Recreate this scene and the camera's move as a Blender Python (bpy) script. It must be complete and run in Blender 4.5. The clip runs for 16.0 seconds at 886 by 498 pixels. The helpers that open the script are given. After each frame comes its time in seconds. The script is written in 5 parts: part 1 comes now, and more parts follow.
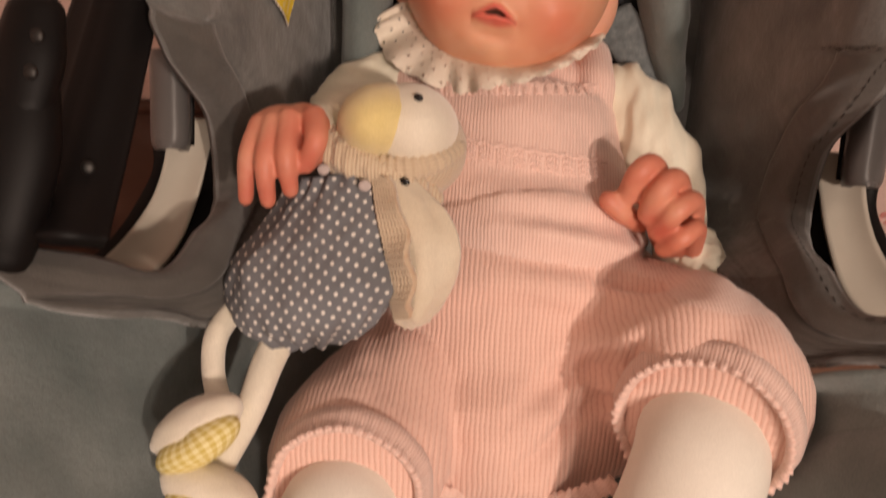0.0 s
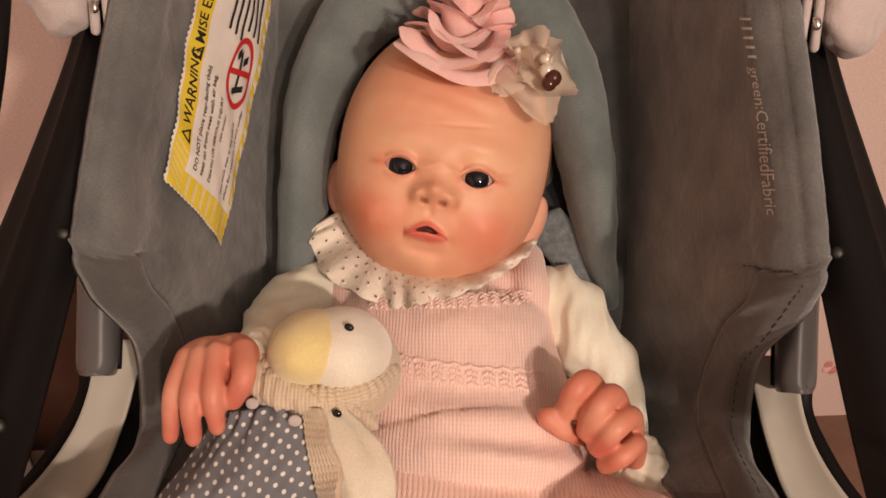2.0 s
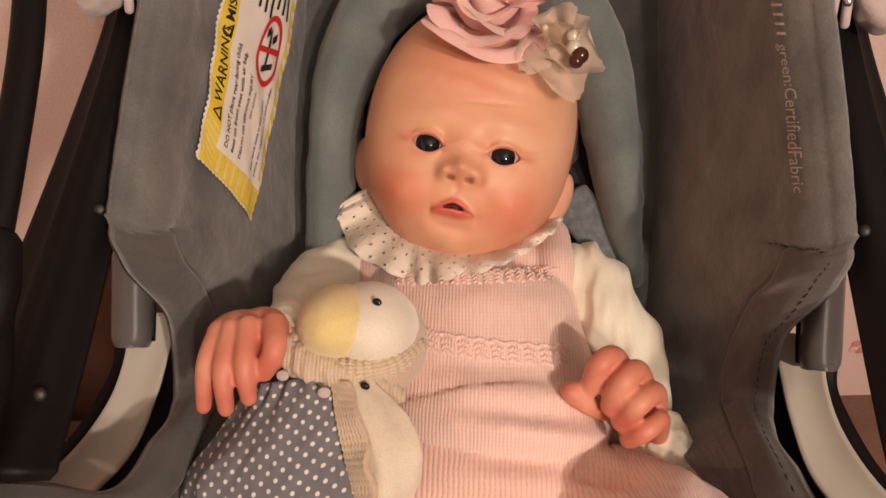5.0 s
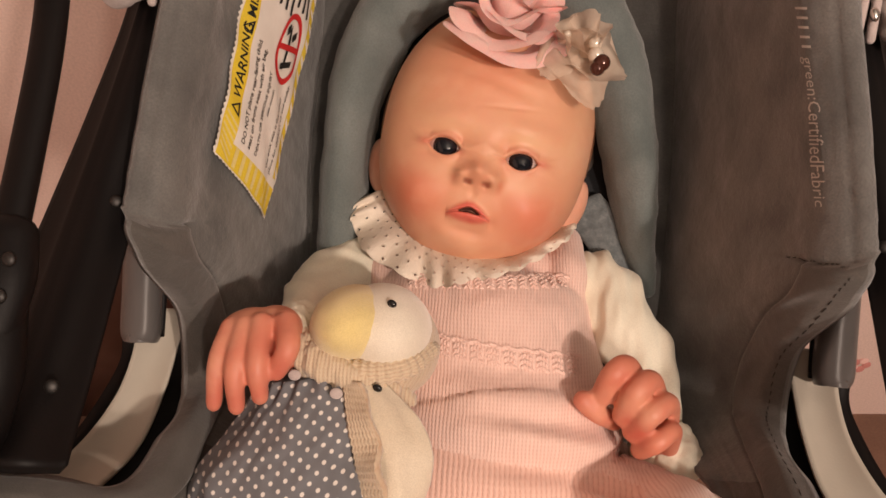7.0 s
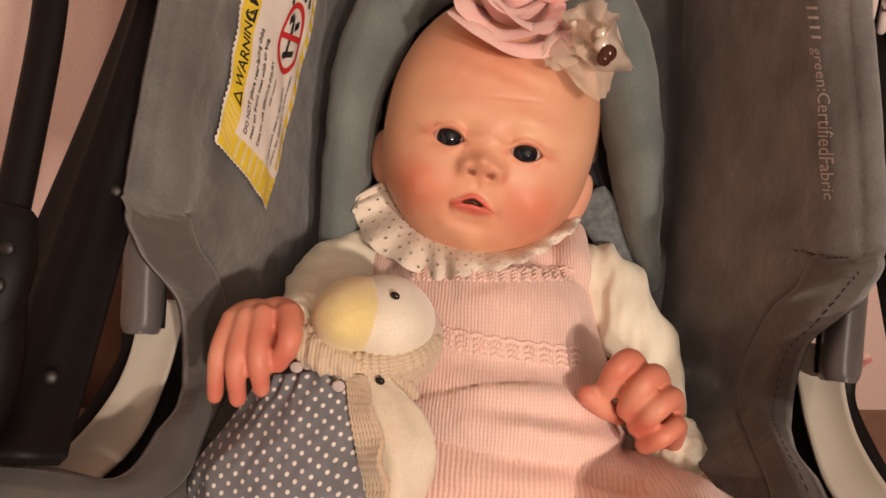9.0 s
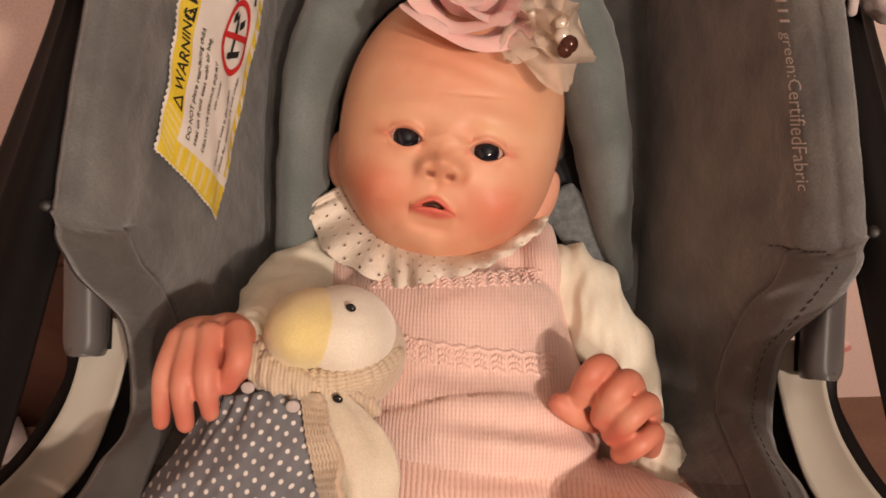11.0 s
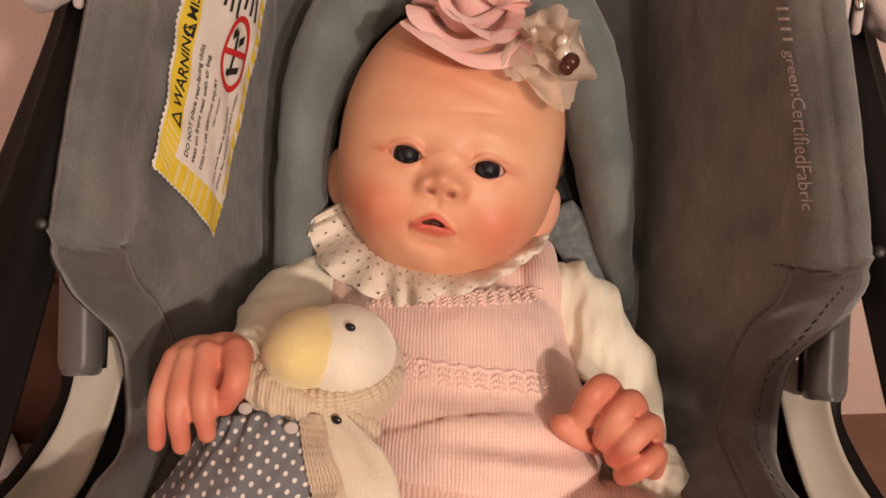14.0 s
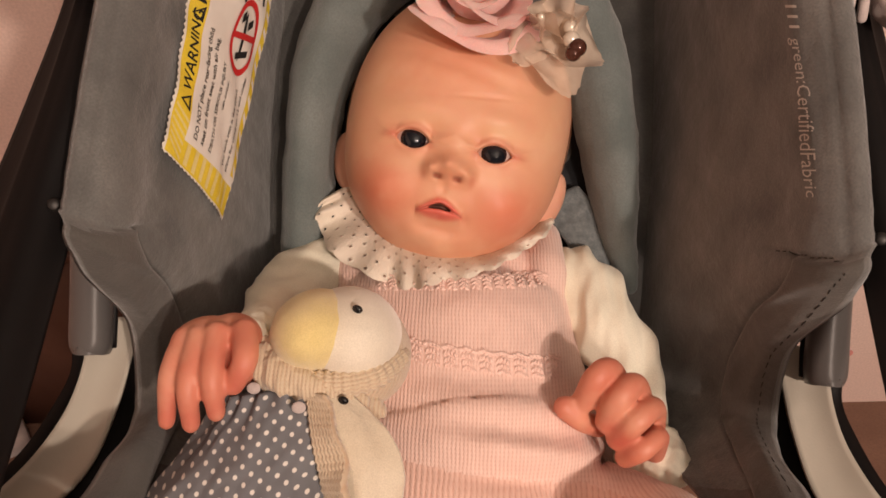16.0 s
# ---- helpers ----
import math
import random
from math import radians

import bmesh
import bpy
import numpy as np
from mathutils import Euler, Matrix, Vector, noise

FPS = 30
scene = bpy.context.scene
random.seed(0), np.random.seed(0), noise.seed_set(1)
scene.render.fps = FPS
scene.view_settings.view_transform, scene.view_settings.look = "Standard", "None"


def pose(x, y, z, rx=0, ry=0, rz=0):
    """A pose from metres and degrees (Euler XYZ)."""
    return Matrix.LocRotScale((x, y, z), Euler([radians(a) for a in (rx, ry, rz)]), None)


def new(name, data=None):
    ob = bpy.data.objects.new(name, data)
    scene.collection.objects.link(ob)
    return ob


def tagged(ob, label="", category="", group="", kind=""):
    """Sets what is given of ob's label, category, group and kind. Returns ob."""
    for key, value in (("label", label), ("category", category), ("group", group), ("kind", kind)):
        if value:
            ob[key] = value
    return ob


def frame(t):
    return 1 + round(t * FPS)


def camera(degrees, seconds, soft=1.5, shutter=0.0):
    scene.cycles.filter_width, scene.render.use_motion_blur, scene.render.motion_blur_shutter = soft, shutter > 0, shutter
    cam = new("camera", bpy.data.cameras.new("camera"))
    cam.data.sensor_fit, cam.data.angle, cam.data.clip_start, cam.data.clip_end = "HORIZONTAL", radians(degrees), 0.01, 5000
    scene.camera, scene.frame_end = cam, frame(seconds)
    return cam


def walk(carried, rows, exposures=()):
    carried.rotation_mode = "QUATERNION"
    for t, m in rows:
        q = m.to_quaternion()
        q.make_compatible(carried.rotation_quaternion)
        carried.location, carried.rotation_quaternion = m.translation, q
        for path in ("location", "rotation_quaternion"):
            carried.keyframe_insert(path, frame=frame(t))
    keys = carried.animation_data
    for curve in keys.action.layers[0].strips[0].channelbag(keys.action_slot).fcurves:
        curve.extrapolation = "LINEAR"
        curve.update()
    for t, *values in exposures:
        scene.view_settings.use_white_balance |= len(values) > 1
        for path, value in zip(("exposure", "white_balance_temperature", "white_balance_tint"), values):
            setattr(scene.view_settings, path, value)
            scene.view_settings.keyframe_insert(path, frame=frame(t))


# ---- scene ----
cam = camera(56.4, 16.0, soft=1.6, shutter=0.6)
METRES, EYE, TILT, LEAN, TURN = 0.15, 1.16, -50.0, 0.0, 0.0
ROWS = [
    (0.0, 0.0, 0.0, 0.0, -0.0, 0.0, 0.0),
    (0.5, 0.0054, -0.0455, 0.1198, -0.33, 4.19, 0.77),
    (1.0, 0.0544, -0.0135, 0.2973, -1.7, 8.12, 1.63),
    (1.5, 0.0651, 0.0196, 0.3173, -2.28, 9.66, 1.83),
    (2.0, 0.0768, 0.0076, 0.2832, -2.92, 9.45, 1.98),
    (2.5, 0.0803, 0.011, 0.2762, -3.0, 9.07, 2.26),
    (3.0, 0.0897, 0.0259, 0.282, -2.99, 8.64, 2.47),
    (3.5, 0.0854, 0.0169, 0.289, -3.18, 8.38, 2.86),
    (4.0, 0.0737, 0.0076, 0.2863, -2.88, 8.07, 2.6),
    (4.5, 0.0598, -0.0053, 0.29, -2.25, 7.64, 1.77),
    (5.0, 0.0683, -0.0259, 0.2757, -1.28, 7.91, 1.47),
    (7.5, -0.0025, 0.0019, 0.2645, -1.8, 8.39, -0.45),
    (8.0, -0.0022, 0.0065, 0.2625, -1.54, 8.22, -0.45),
    (8.5, -0.0061, 0.0139, 0.2619, -1.6, 8.01, -0.53),
    (11.0, 0.0659, 0.167, 0.3054, -2.88, 7.91, 1.56),
    (11.5, 0.098, 0.2105, 0.3195, -2.95, 8.12, 2.39),
    (12.0, 0.0868, 0.1701, 0.3092, -2.05, 8.64, 2.48),
    (12.5, 0.0787, 0.1782, 0.306, -2.76, 8.72, 2.11),
    (13.0, 0.0655, 0.197, 0.3258, -2.96, 8.94, 1.7),
    (13.5, 0.0666, 0.1968, 0.3287, -2.91, 9.04, 1.57),
    (14.0, 0.0543, 0.1935, 0.322, -3.15, 8.91, 1.48),
    (14.5, 0.0581, 0.182, 0.3134, -2.6, 8.71, 1.5),
    (15.0, 0.048, 0.1869, 0.3298, -2.47, 7.77, 1.23),
    (15.5, 0.0525, 0.1786, 0.33, -3.03, 8.06, 1.14),
    (16.0, 0.0463, 0.1671, 0.3127, -2.93, 7.91, 0.99),
]
walk(cam, [(t, pose(0, 0, EYE, TILT, LEAN, TURN) @ pose(METRES * x, METRES * y, METRES * z, 90 + pitch, roll, yaw)) for t, x, y, z, yaw, pitch, roll in ROWS],
     ((0.0, -0.2), (0.6, -0.16), (1.2, -0.04), (2.0, 0.0), (16.0, 0.0)))

# ---- light: unseen warm lamp behind and to the side, split in two to soften its shadows, dim warm room ----
scene.view_settings.exposure = 0.0
world = bpy.data.worlds.new("world")
scene.world = world
world.use_nodes = True
world.node_tree.nodes["Background"].inputs[0].default_value = (1.0, 0.78, 0.58, 1)
world.node_tree.nodes["Background"].inputs[1].default_value = 0.004
for energy, at in ((105, (0.82, -1.40, 1.98)), (55, (0.52, -1.58, 2.02))):
    lamp = bpy.data.lights.new("room_lamp", "POINT")
    lamp.energy, lamp.color, lamp.shadow_soft_size = energy, (1.0, 0.785, 0.655), 0.045
    new("room_lamp", lamp).location = at

# The seat's own axes: across, up the reclined backrest, out of it.
SEAT = Matrix(((0, 0, 0, 0), (0, 0, 0, 0), (0, 0, 0, 0), (0, 0, 0, 1)))
for i, axis in enumerate(((0.99701, -0.07721, 0.00000), (0.05093, 0.65762, 0.75163), (-0.05804, -0.74938, 0.65959), (0.0135, 0.0349, 1.1842))):
    for j in range(3):
        SEAT[j][i] = axis[j]
ROOM = Matrix.Identity(4)


# ---- materials ----
def material(name, build, rough=0.8, metal=0.0, **sockets):
    m = bpy.data.materials.new(name)
    m.use_nodes = True
    t = m.node_tree
    b = t.nodes["Principled BSDF"]
    b.inputs["Roughness"].default_value, b.inputs["Metallic"].default_value = rough, metal
    for key, value in sockets.items():
        b.inputs[key.replace("_", " ")].default_value = value
    build(t, b)
    return m


def node(t, kind, ins=()):
    n = t.nodes.new(kind)
    for key, value in dict(ins).items():
        if isinstance(value, bpy.types.NodeSocket):
            t.links.new(value, n.inputs[key])
        else:
            n.inputs[key].default_value = value
    return n


def rgb(c):
    return (*c, 1) if len(c) == 3 else c


def mix(t, fac, a, b, how="MIX"):
    n = t.nodes.new("ShaderNodeMix")
    n.data_type, n.blend_type = "RGBA", how
    for sock, value in ((n.inputs[0], fac), (n.inputs[6], a), (n.inputs[7], b)):
        if isinstance(value, bpy.types.NodeSocket):
            t.links.new(value, sock)
        else:
            sock.default_value = rgb(value) if isinstance(value, tuple) else value
    return n.outputs[2]


def mathn(t, op, a, b=0.0, c=0.0):
    n = t.nodes.new("ShaderNodeMath")
    n.operation = op
    for i, value in enumerate((a, b, c)):
        if isinstance(value, bpy.types.NodeSocket):
            t.links.new(value, n.inputs[i])
        else:
            n.inputs[i].default_value = value
    return n.outputs[0]


def ramp(t, fac, lo, hi):
    return node(t, "ShaderNodeMapRange", {"Value": fac, "From Min": lo, "From Max": hi}).outputs[0]


def place(t):
    return t.nodes.new("ShaderNodeNewGeometry").outputs["Position"]


def noise_of(t, vec, scale, detail=3.0):
    return node(t, "ShaderNodeTexNoise", {"Vector": vec, "Scale": scale, "Detail": detail}).outputs["Fac"]


def bump(t, b, height, strength, distance):
    n = node(t, "ShaderNodeBump", {"Height": height, "Strength": strength, "Distance": distance})
    t.links.new(n.outputs[0], b.inputs["Normal"])


def plain(name, colour, rough, metal=0.0):
    """A small polished thing of one colour."""
    def build(t, b):
        t.links.new(mix(t, mathn(t, "MULTIPLY", noise_of(t, place(t), 300.0), 0.2), colour, tuple(x * 0.7 for x in colour)), b.inputs["Base Color"])
    return material(name, build, rough, metal)


def cloth(name, dark, light, rough=0.95, grain=900.0, patch=28.0, sheen=0.3, depth=0.0006, dent=0.0, soft=0.0):
    """Woven or napped fabric: brushed patches and a fine grain."""
    def build(t, b):
        p = place(t)
        big, fine = noise_of(t, p, patch, 4.0), noise_of(t, p, grain, 2.0)
        c = mix(t, ramp(t, big, 0.32, 0.68), dark, light)
        c = mix(t, mathn(t, "MULTIPLY", ramp(t, fine, 0.3, 0.7), 0.35), c, tuple(x * 0.6 for x in dark))
        t.links.new(c, b.inputs["Base Color"])
        b.inputs["Sheen Weight"].default_value = sheen
        b.inputs["Sheen Roughness"].default_value = 0.5
        high = mathn(t, "ADD", fine, mathn(t, "MULTIPLY", noise_of(t, p, 160.0), 2.0))
        if dent:
            high = mathn(t, "ADD", high, mathn(t, "MULTIPLY", noise_of(t, p, 42.0, 3.0), dent))
        if soft:
            b.inputs["Subsurface Weight"].default_value = soft
            b.inputs["Subsurface Radius"].default_value = (0.012, 0.006, 0.005)
        bump(t, b, high, 0.5, depth)
    return material(name, build, rough)


def plastic(name, colour, rough, spots=0.25):
    def build(t, b):
        p = place(t)
        c = mix(t, mathn(t, "MULTIPLY", ramp(t, noise_of(t, p, 45.0, 5.0), 0.4, 0.75), spots), colour, tuple(x * 0.6 for x in colour))
        t.links.new(c, b.inputs["Base Color"])
        b.inputs["Specular IOR Level"].default_value = 0.2
        bump(t, b, noise_of(t, p, 700.0), 0.25, 0.0003)
    return material(name, build, rough)


SUEDE = cloth("grey_suede", (0.086, 0.086, 0.083), (0.176, 0.174, 0.165), sheen=0.35, dent=7.0)
TEAL = cloth("blue_grey_suede", (0.118, 0.144, 0.140), (0.200, 0.228, 0.222), sheen=0.35, dent=7.0)
BINDING = cloth("grey_brown_twill", (0.068, 0.062, 0.056), (0.108, 0.100, 0.091), grain=1300, sheen=0.25)
NAVY = cloth("dark_navy_cloth", (0.014, 0.015, 0.018), (0.026, 0.028, 0.032), grain=1500, sheen=0.1)
DENIM = cloth("grey_mesh_cloth", (0.11, 0.125, 0.13), (0.20, 0.22, 0.225), grain=700, patch=200.0, sheen=0.2, depth=0.001)
THREAD = plastic("dark_thread", (0.034, 0.030, 0.027), 0.8)
DARK = plastic("dark_plastic", (0.004, 0.003, 0.003), 0.55)
BLACK = plastic("black_plastic", (0.004, 0.003, 0.003), 0.55)
GREY = plastic("grey_plastic", (0.115, 0.108, 0.105), 0.35)
CREAM = plastic("cream_plastic", (0.50, 0.46, 0.39), 0.5, 0.15)
# brown that stands in for shade on the wall past the left arm
GAP_BROWN = plastic("gap_shade_brown", (0.13, 0.066, 0.048), 0.5)
IRON = plain("dark_iron", (0.05, 0.047, 0.045), 0.5, 0.9)
STEEL = plain("steel", (0.6, 0.58, 0.55), 0.25, 1.0)
GREYWALL = cloth("grey_wall_paint", (0.22, 0.21, 0.20), (0.27, 0.26, 0.25), 0.8, 300.0, 3.0, 0.0, 0.0002)
PINKWALL = cloth("pink_wall_paint", (0.82, 0.62, 0.55), (0.86, 0.67, 0.60), 0.7, 300.0, 3.0, 0.0, 0.0002)
FLOORBROWN = cloth("brown_carpet", (0.17, 0.09, 0.06), (0.23, 0.125, 0.085), 0.95, 250.0, 10.0, 0.1, 0.002)
CEIL = cloth("grey_ceiling", (0.36, 0.36, 0.34), (0.42, 0.42, 0.40), 0.8, 200.0, 2.0, 0.0, 0.0003)
CANOPY = cloth("pale_canopy_cloth", (0.50, 0.42, 0.40), (0.60, 0.52, 0.49), 0.9, 1500.0, 20.0)
BLOUSE = cloth("cream_jersey", (0.90, 0.86, 0.70), (0.94, 0.91, 0.76), 0.9, 1700.0, 30.0, 0.2, 0.0003)
TIGHTS = cloth("white_tights", (0.84, 0.79, 0.70), (0.90, 0.86, 0.77), 0.9, 2200.0, 30.0, 0.2, 0.0003)
PLUSH = cloth("cream_plush", (0.82, 0.75, 0.61), (0.91, 0.84, 0.71), 1.0, 1700.0, 40.0, 0.5, 0.0005)
YELLOW = cloth("yellow_plush", (0.80, 0.64, 0.27), (0.88, 0.73, 0.36), 1.0, 1700.0, 40.0, 0.5, 0.0005)
BEIGE = cloth("beige_plush", (0.70, 0.60, 0.45), (0.80, 0.71, 0.56), 1.0, 1500.0, 40.0, 0.5, 0.0006)
ROSE = cloth("pink_chiffon", (0.97, 0.60, 0.56), (0.99, 0.69, 0.64), 0.8, 1800.0, 60.0, 0.1, 0.0003, soft=0.6)
BEADBLACK = plain("black_bead", (0.008, 0.007, 0.007), 0.12)
BEADBROWN = plain("brown_pearl", (0.085, 0.030, 0.020), 0.15, 0.3)
BEADWHITE = plain("white_pearl", (0.75, 0.66, 0.55), 0.2, 0.2)


def uv_of(t):
    return node(t, "ShaderNodeSeparateXYZ", {"Vector": t.nodes.new("ShaderNodeUVMap").outputs[0]}).outputs


def knit(name, colour, pitch, row, depth, patch=0.8, ribbed=0.78):
    """Knitted stocking stitch: columns of V-shaped stitches, laid along the UVs (metres)."""
    def build(t, b):
        uv = uv_of(t)
        p = place(t)
        wob = mathn(t, "MULTIPLY", mathn(t, "SUBTRACT", noise_of(t, p, 55.0), 0.5), pitch * 1.1)
        x = mathn(t, "ADD", uv[0], wob)
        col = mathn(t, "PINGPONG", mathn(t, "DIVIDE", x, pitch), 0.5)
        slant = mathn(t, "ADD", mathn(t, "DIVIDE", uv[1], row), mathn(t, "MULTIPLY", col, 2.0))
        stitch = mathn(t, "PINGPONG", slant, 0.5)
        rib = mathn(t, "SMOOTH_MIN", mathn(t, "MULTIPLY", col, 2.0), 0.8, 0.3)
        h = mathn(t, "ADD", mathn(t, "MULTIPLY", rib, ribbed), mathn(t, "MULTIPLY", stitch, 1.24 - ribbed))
        big = ramp(t, noise_of(t, p, 18.0, 4.0), 0.35, 0.7)
        c = mix(t, big, tuple(x * patch for x in colour), colour)
        # shade between stitches put into the colour: darker where the height is low
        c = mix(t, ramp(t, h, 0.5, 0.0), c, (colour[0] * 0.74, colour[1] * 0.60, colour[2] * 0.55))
        c = mix(t, mathn(t, "MULTIPLY", noise_of(t, p, 1500.0), 0.25), c, tuple(min(1, x * 1.25) for x in colour))
        t.links.new(c, b.inputs["Base Color"])
        b.inputs["Sheen Weight"].default_value = 0.35
        bump(t, b, mathn(t, "ADD", h, mathn(t, "MULTIPLY", noise_of(t, p, 1400.0), 0.4)), 0.8, depth)
    return material(name, build, 0.95)


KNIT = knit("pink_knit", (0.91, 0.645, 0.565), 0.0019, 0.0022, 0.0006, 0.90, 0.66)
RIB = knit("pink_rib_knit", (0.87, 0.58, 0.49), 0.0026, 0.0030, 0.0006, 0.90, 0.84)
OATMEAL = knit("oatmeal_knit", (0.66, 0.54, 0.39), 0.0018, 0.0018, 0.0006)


def dots(name, ground, spot, pitch, radius, square=False):
    """Printed cloth: staggered round dots, or small gingham checks."""
    def build(t, b):
        uv, p = uv_of(t), place(t)
        x, y = mathn(t, "DIVIDE", uv[0], pitch), mathn(t, "DIVIDE", uv[1], pitch)
        if square:
            a = mathn(t, "GREATER_THAN", mathn(t, "PINGPONG", x, 0.5), 0.25)
            c2 = mathn(t, "GREATER_THAN", mathn(t, "PINGPONG", y, 0.5), 0.25)
            fac = mathn(t, "MULTIPLY", mathn(t, "ADD", a, c2), 0.5)
        else:
            s, d = mathn(t, "ADD", x, y), mathn(t, "SUBTRACT", x, y)
            dx, dy = (mathn(t, "SUBTRACT", mathn(t, "FRACT", q), 0.5) for q in (s, d))
            r = mathn(t, "SQRT", mathn(t, "ADD", mathn(t, "MULTIPLY", dx, dx), mathn(t, "MULTIPLY", dy, dy)))
            fac = ramp(t, r, radius + 0.03, radius - 0.03)
        c = mix(t, ramp(t, noise_of(t, p, 50.0), 0.3, 0.7), tuple(x * 0.85 for x in ground), ground)
        c = mix(t, mathn(t, "MULTIPLY", noise_of(t, p, 2200.0), 0.3), c, tuple(x * 0.6 for x in ground))
        c = mix(t, fac, c, spot)
        t.links.new(c, b.inputs["Base Color"])
        bump(t, b, noise_of(t, p, 1800.0), 0.5, 0.0003)
    return material(name, build, 0.9)


DOTTED = dots("grey_dotted_cotton", (0.195, 0.200, 0.218), (0.76, 0.72, 0.67), 0.0066, 0.195)
GINGHAM = dots("yellow_gingham", (0.72, 0.56, 0.14), (0.85, 0.76, 0.42), 0.0032, 0.2, True)


def skin_build(t, b):
    p = place(t)
    tint_node = t.nodes.new("ShaderNodeVertexColor")
    tint_node.layer_name = "paint"
    tint = tint_node.outputs[0]
    mottle = ramp(t, noise_of(t, p, 70.0, 4.0), 0.35, 0.7)
    c = mix(t, mathn(t, "MULTIPLY", mottle, 0.34), tint, (0.72, 0.31, 0.20))
    c = mix(t, mathn(t, "MULTIPLY", ramp(t, noise_of(t, p, 38.0, 3.0), 0.5, 0.75), 0.30), c, (0.86, 0.56, 0.38))
    t.links.new(c, b.inputs["Base Color"])
    b.inputs["Subsurface Weight"].default_value = 0.12
    b.inputs["Subsurface Radius"].default_value = (0.006, 0.002, 0.001)
    b.inputs["Specular IOR Level"].default_value = 0.42
    t.links.new(node(t, "ShaderNodeMapRange", {"Value": noise_of(t, p, 120.0), "To Min": 0.40, "To Max": 0.60}).outputs[0], b.inputs["Roughness"])
    bump(t, b, mathn(t, "ADD", noise_of(t, p, 900.0), mathn(t, "MULTIPLY", noise_of(t, p, 130.0), 2.0)), 0.15, 0.0004)


SKIN = material("painted_vinyl", skin_build, 0.5)
EYE_GLASS = plain("dark_glass_eye", (0.006, 0.007, 0.011), 0.04)
EYE_WHITE = plain("eye_white", (0.55, 0.44, 0.41), 0.12)


def lace_build(t, b):
    uv, p = uv_of(t), place(t)
    x, y = mathn(t, "DIVIDE", mathn(t, "ADD", uv[0], mathn(t, "MULTIPLY", noise_of(t, p, 160.0), 0.004)), 0.0098), mathn(t, "DIVIDE", uv[1], 0.0098)
    s, d = mathn(t, "ADD", x, y), mathn(t, "SUBTRACT", x, y)
    dx, dy = (mathn(t, "SUBTRACT", mathn(t, "FRACT", q), 0.5) for q in (s, d))
    r = mathn(t, "SQRT", mathn(t, "ADD", mathn(t, "MULTIPLY", dx, dx), mathn(t, "MULTIPLY", dy, dy)))
    c = mix(t, ramp(t, noise_of(t, p, 90.0), 0.3, 0.7), (0.72, 0.64, 0.54), (0.80, 0.73, 0.62))
    t.links.new(c, b.inputs["Base Color"])
    t.links.new(mathn(t, "GREATER_THAN", r, 0.085), b.inputs["Alpha"])
    bump(t, b, mathn(t, "ADD", ramp(t, r, 0.20, 0.12), noise_of(t, p, 900.0)), 0.6, 0.0006)


LACE = material("cream_eyelet_lace", lace_build, 0.9)


def tulle_build(t, b):
    p = place(t)
    c = mix(t, ramp(t, noise_of(t, p, 120.0), 0.3, 0.7), (0.68, 0.53, 0.41), (0.80, 0.66, 0.53))
    t.links.new(c, b.inputs["Base Color"])
    b.inputs["Alpha"].default_value = 0.58
    bump(t, b, noise_of(t, p, 1800.0), 0.6, 0.0004)


TULLE = material("beige_tulle", tulle_build, 0.85)


def label_build(t, b):
    p = place(t)
    c = mix(t, ramp(t, noise_of(t, p, 60.0), 0.3, 0.7), (0.70, 0.66, 0.60), (0.80, 0.76, 0.70))
    t.links.new(c, b.inputs["Base Color"])
    bump(t, b, noise_of(t, p, 1500.0), 0.3, 0.0002)


LABEL_WHITE = material("white_label_cloth", label_build, 0.8)
LABEL_PALE = cloth("pale_yellow_label_print", (0.74, 0.62, 0.22), (0.82, 0.70, 0.30), 0.7, 1500.0, 50.0, 0.0, 0.0002)
LABEL_YELLOW = cloth("yellow_label_print", (0.75, 0.56, 0.03), (0.85, 0.66, 0.06), 0.7, 1500.0, 50.0, 0.0, 0.0002)
PRINT_BLACK = plastic("black_print", (0.02, 0.02, 0.02), 0.7)
PRINT_RED = plastic("red_print", (0.55, 0.03, 0.03), 0.7)
PRINT_RED_PALE = plastic("faded_red_print", (0.72, 0.30, 0.27), 0.7)
PRINT_GREY = plastic("silver_print", (0.52, 0.49, 0.45), 0.6)


from mathutils.bvhtree import BVHTree


# ---- building tools ----
def empty(name, label, category, at, group=""):
    ob = new(name)
    ob.empty_display_size = 0.02
    ob.location = at
    bpy.context.view_layer.update()
    return tagged(ob, label, category, group)


def seat_point(p):
    return SEAT @ Vector(p)


def finish(name, me, mat, parent=None, label=""):
    ob = new(name, me)
    for m in (mat if isinstance(mat, (list, tuple)) else (mat,)):
        me.materials.append(m)
    if parent:
        ob.parent = parent
        ob.matrix_parent_inverse = parent.matrix_world.inverted()
    if label:
        ob["label"] = label
    bpy.context.view_layer.update()
    return ob


def part(name, bm, mat, parent=None, label="", space=SEAT, smooth=True):
    bm.transform(space)
    bmesh.ops.recalc_face_normals(bm, faces=bm.faces)
    for f in bm.faces:
        f.smooth = smooth
    me = bpy.data.meshes.new(name)
    bm.to_mesh(me)
    bm.free()
    return finish(name, me, mat, parent, label)


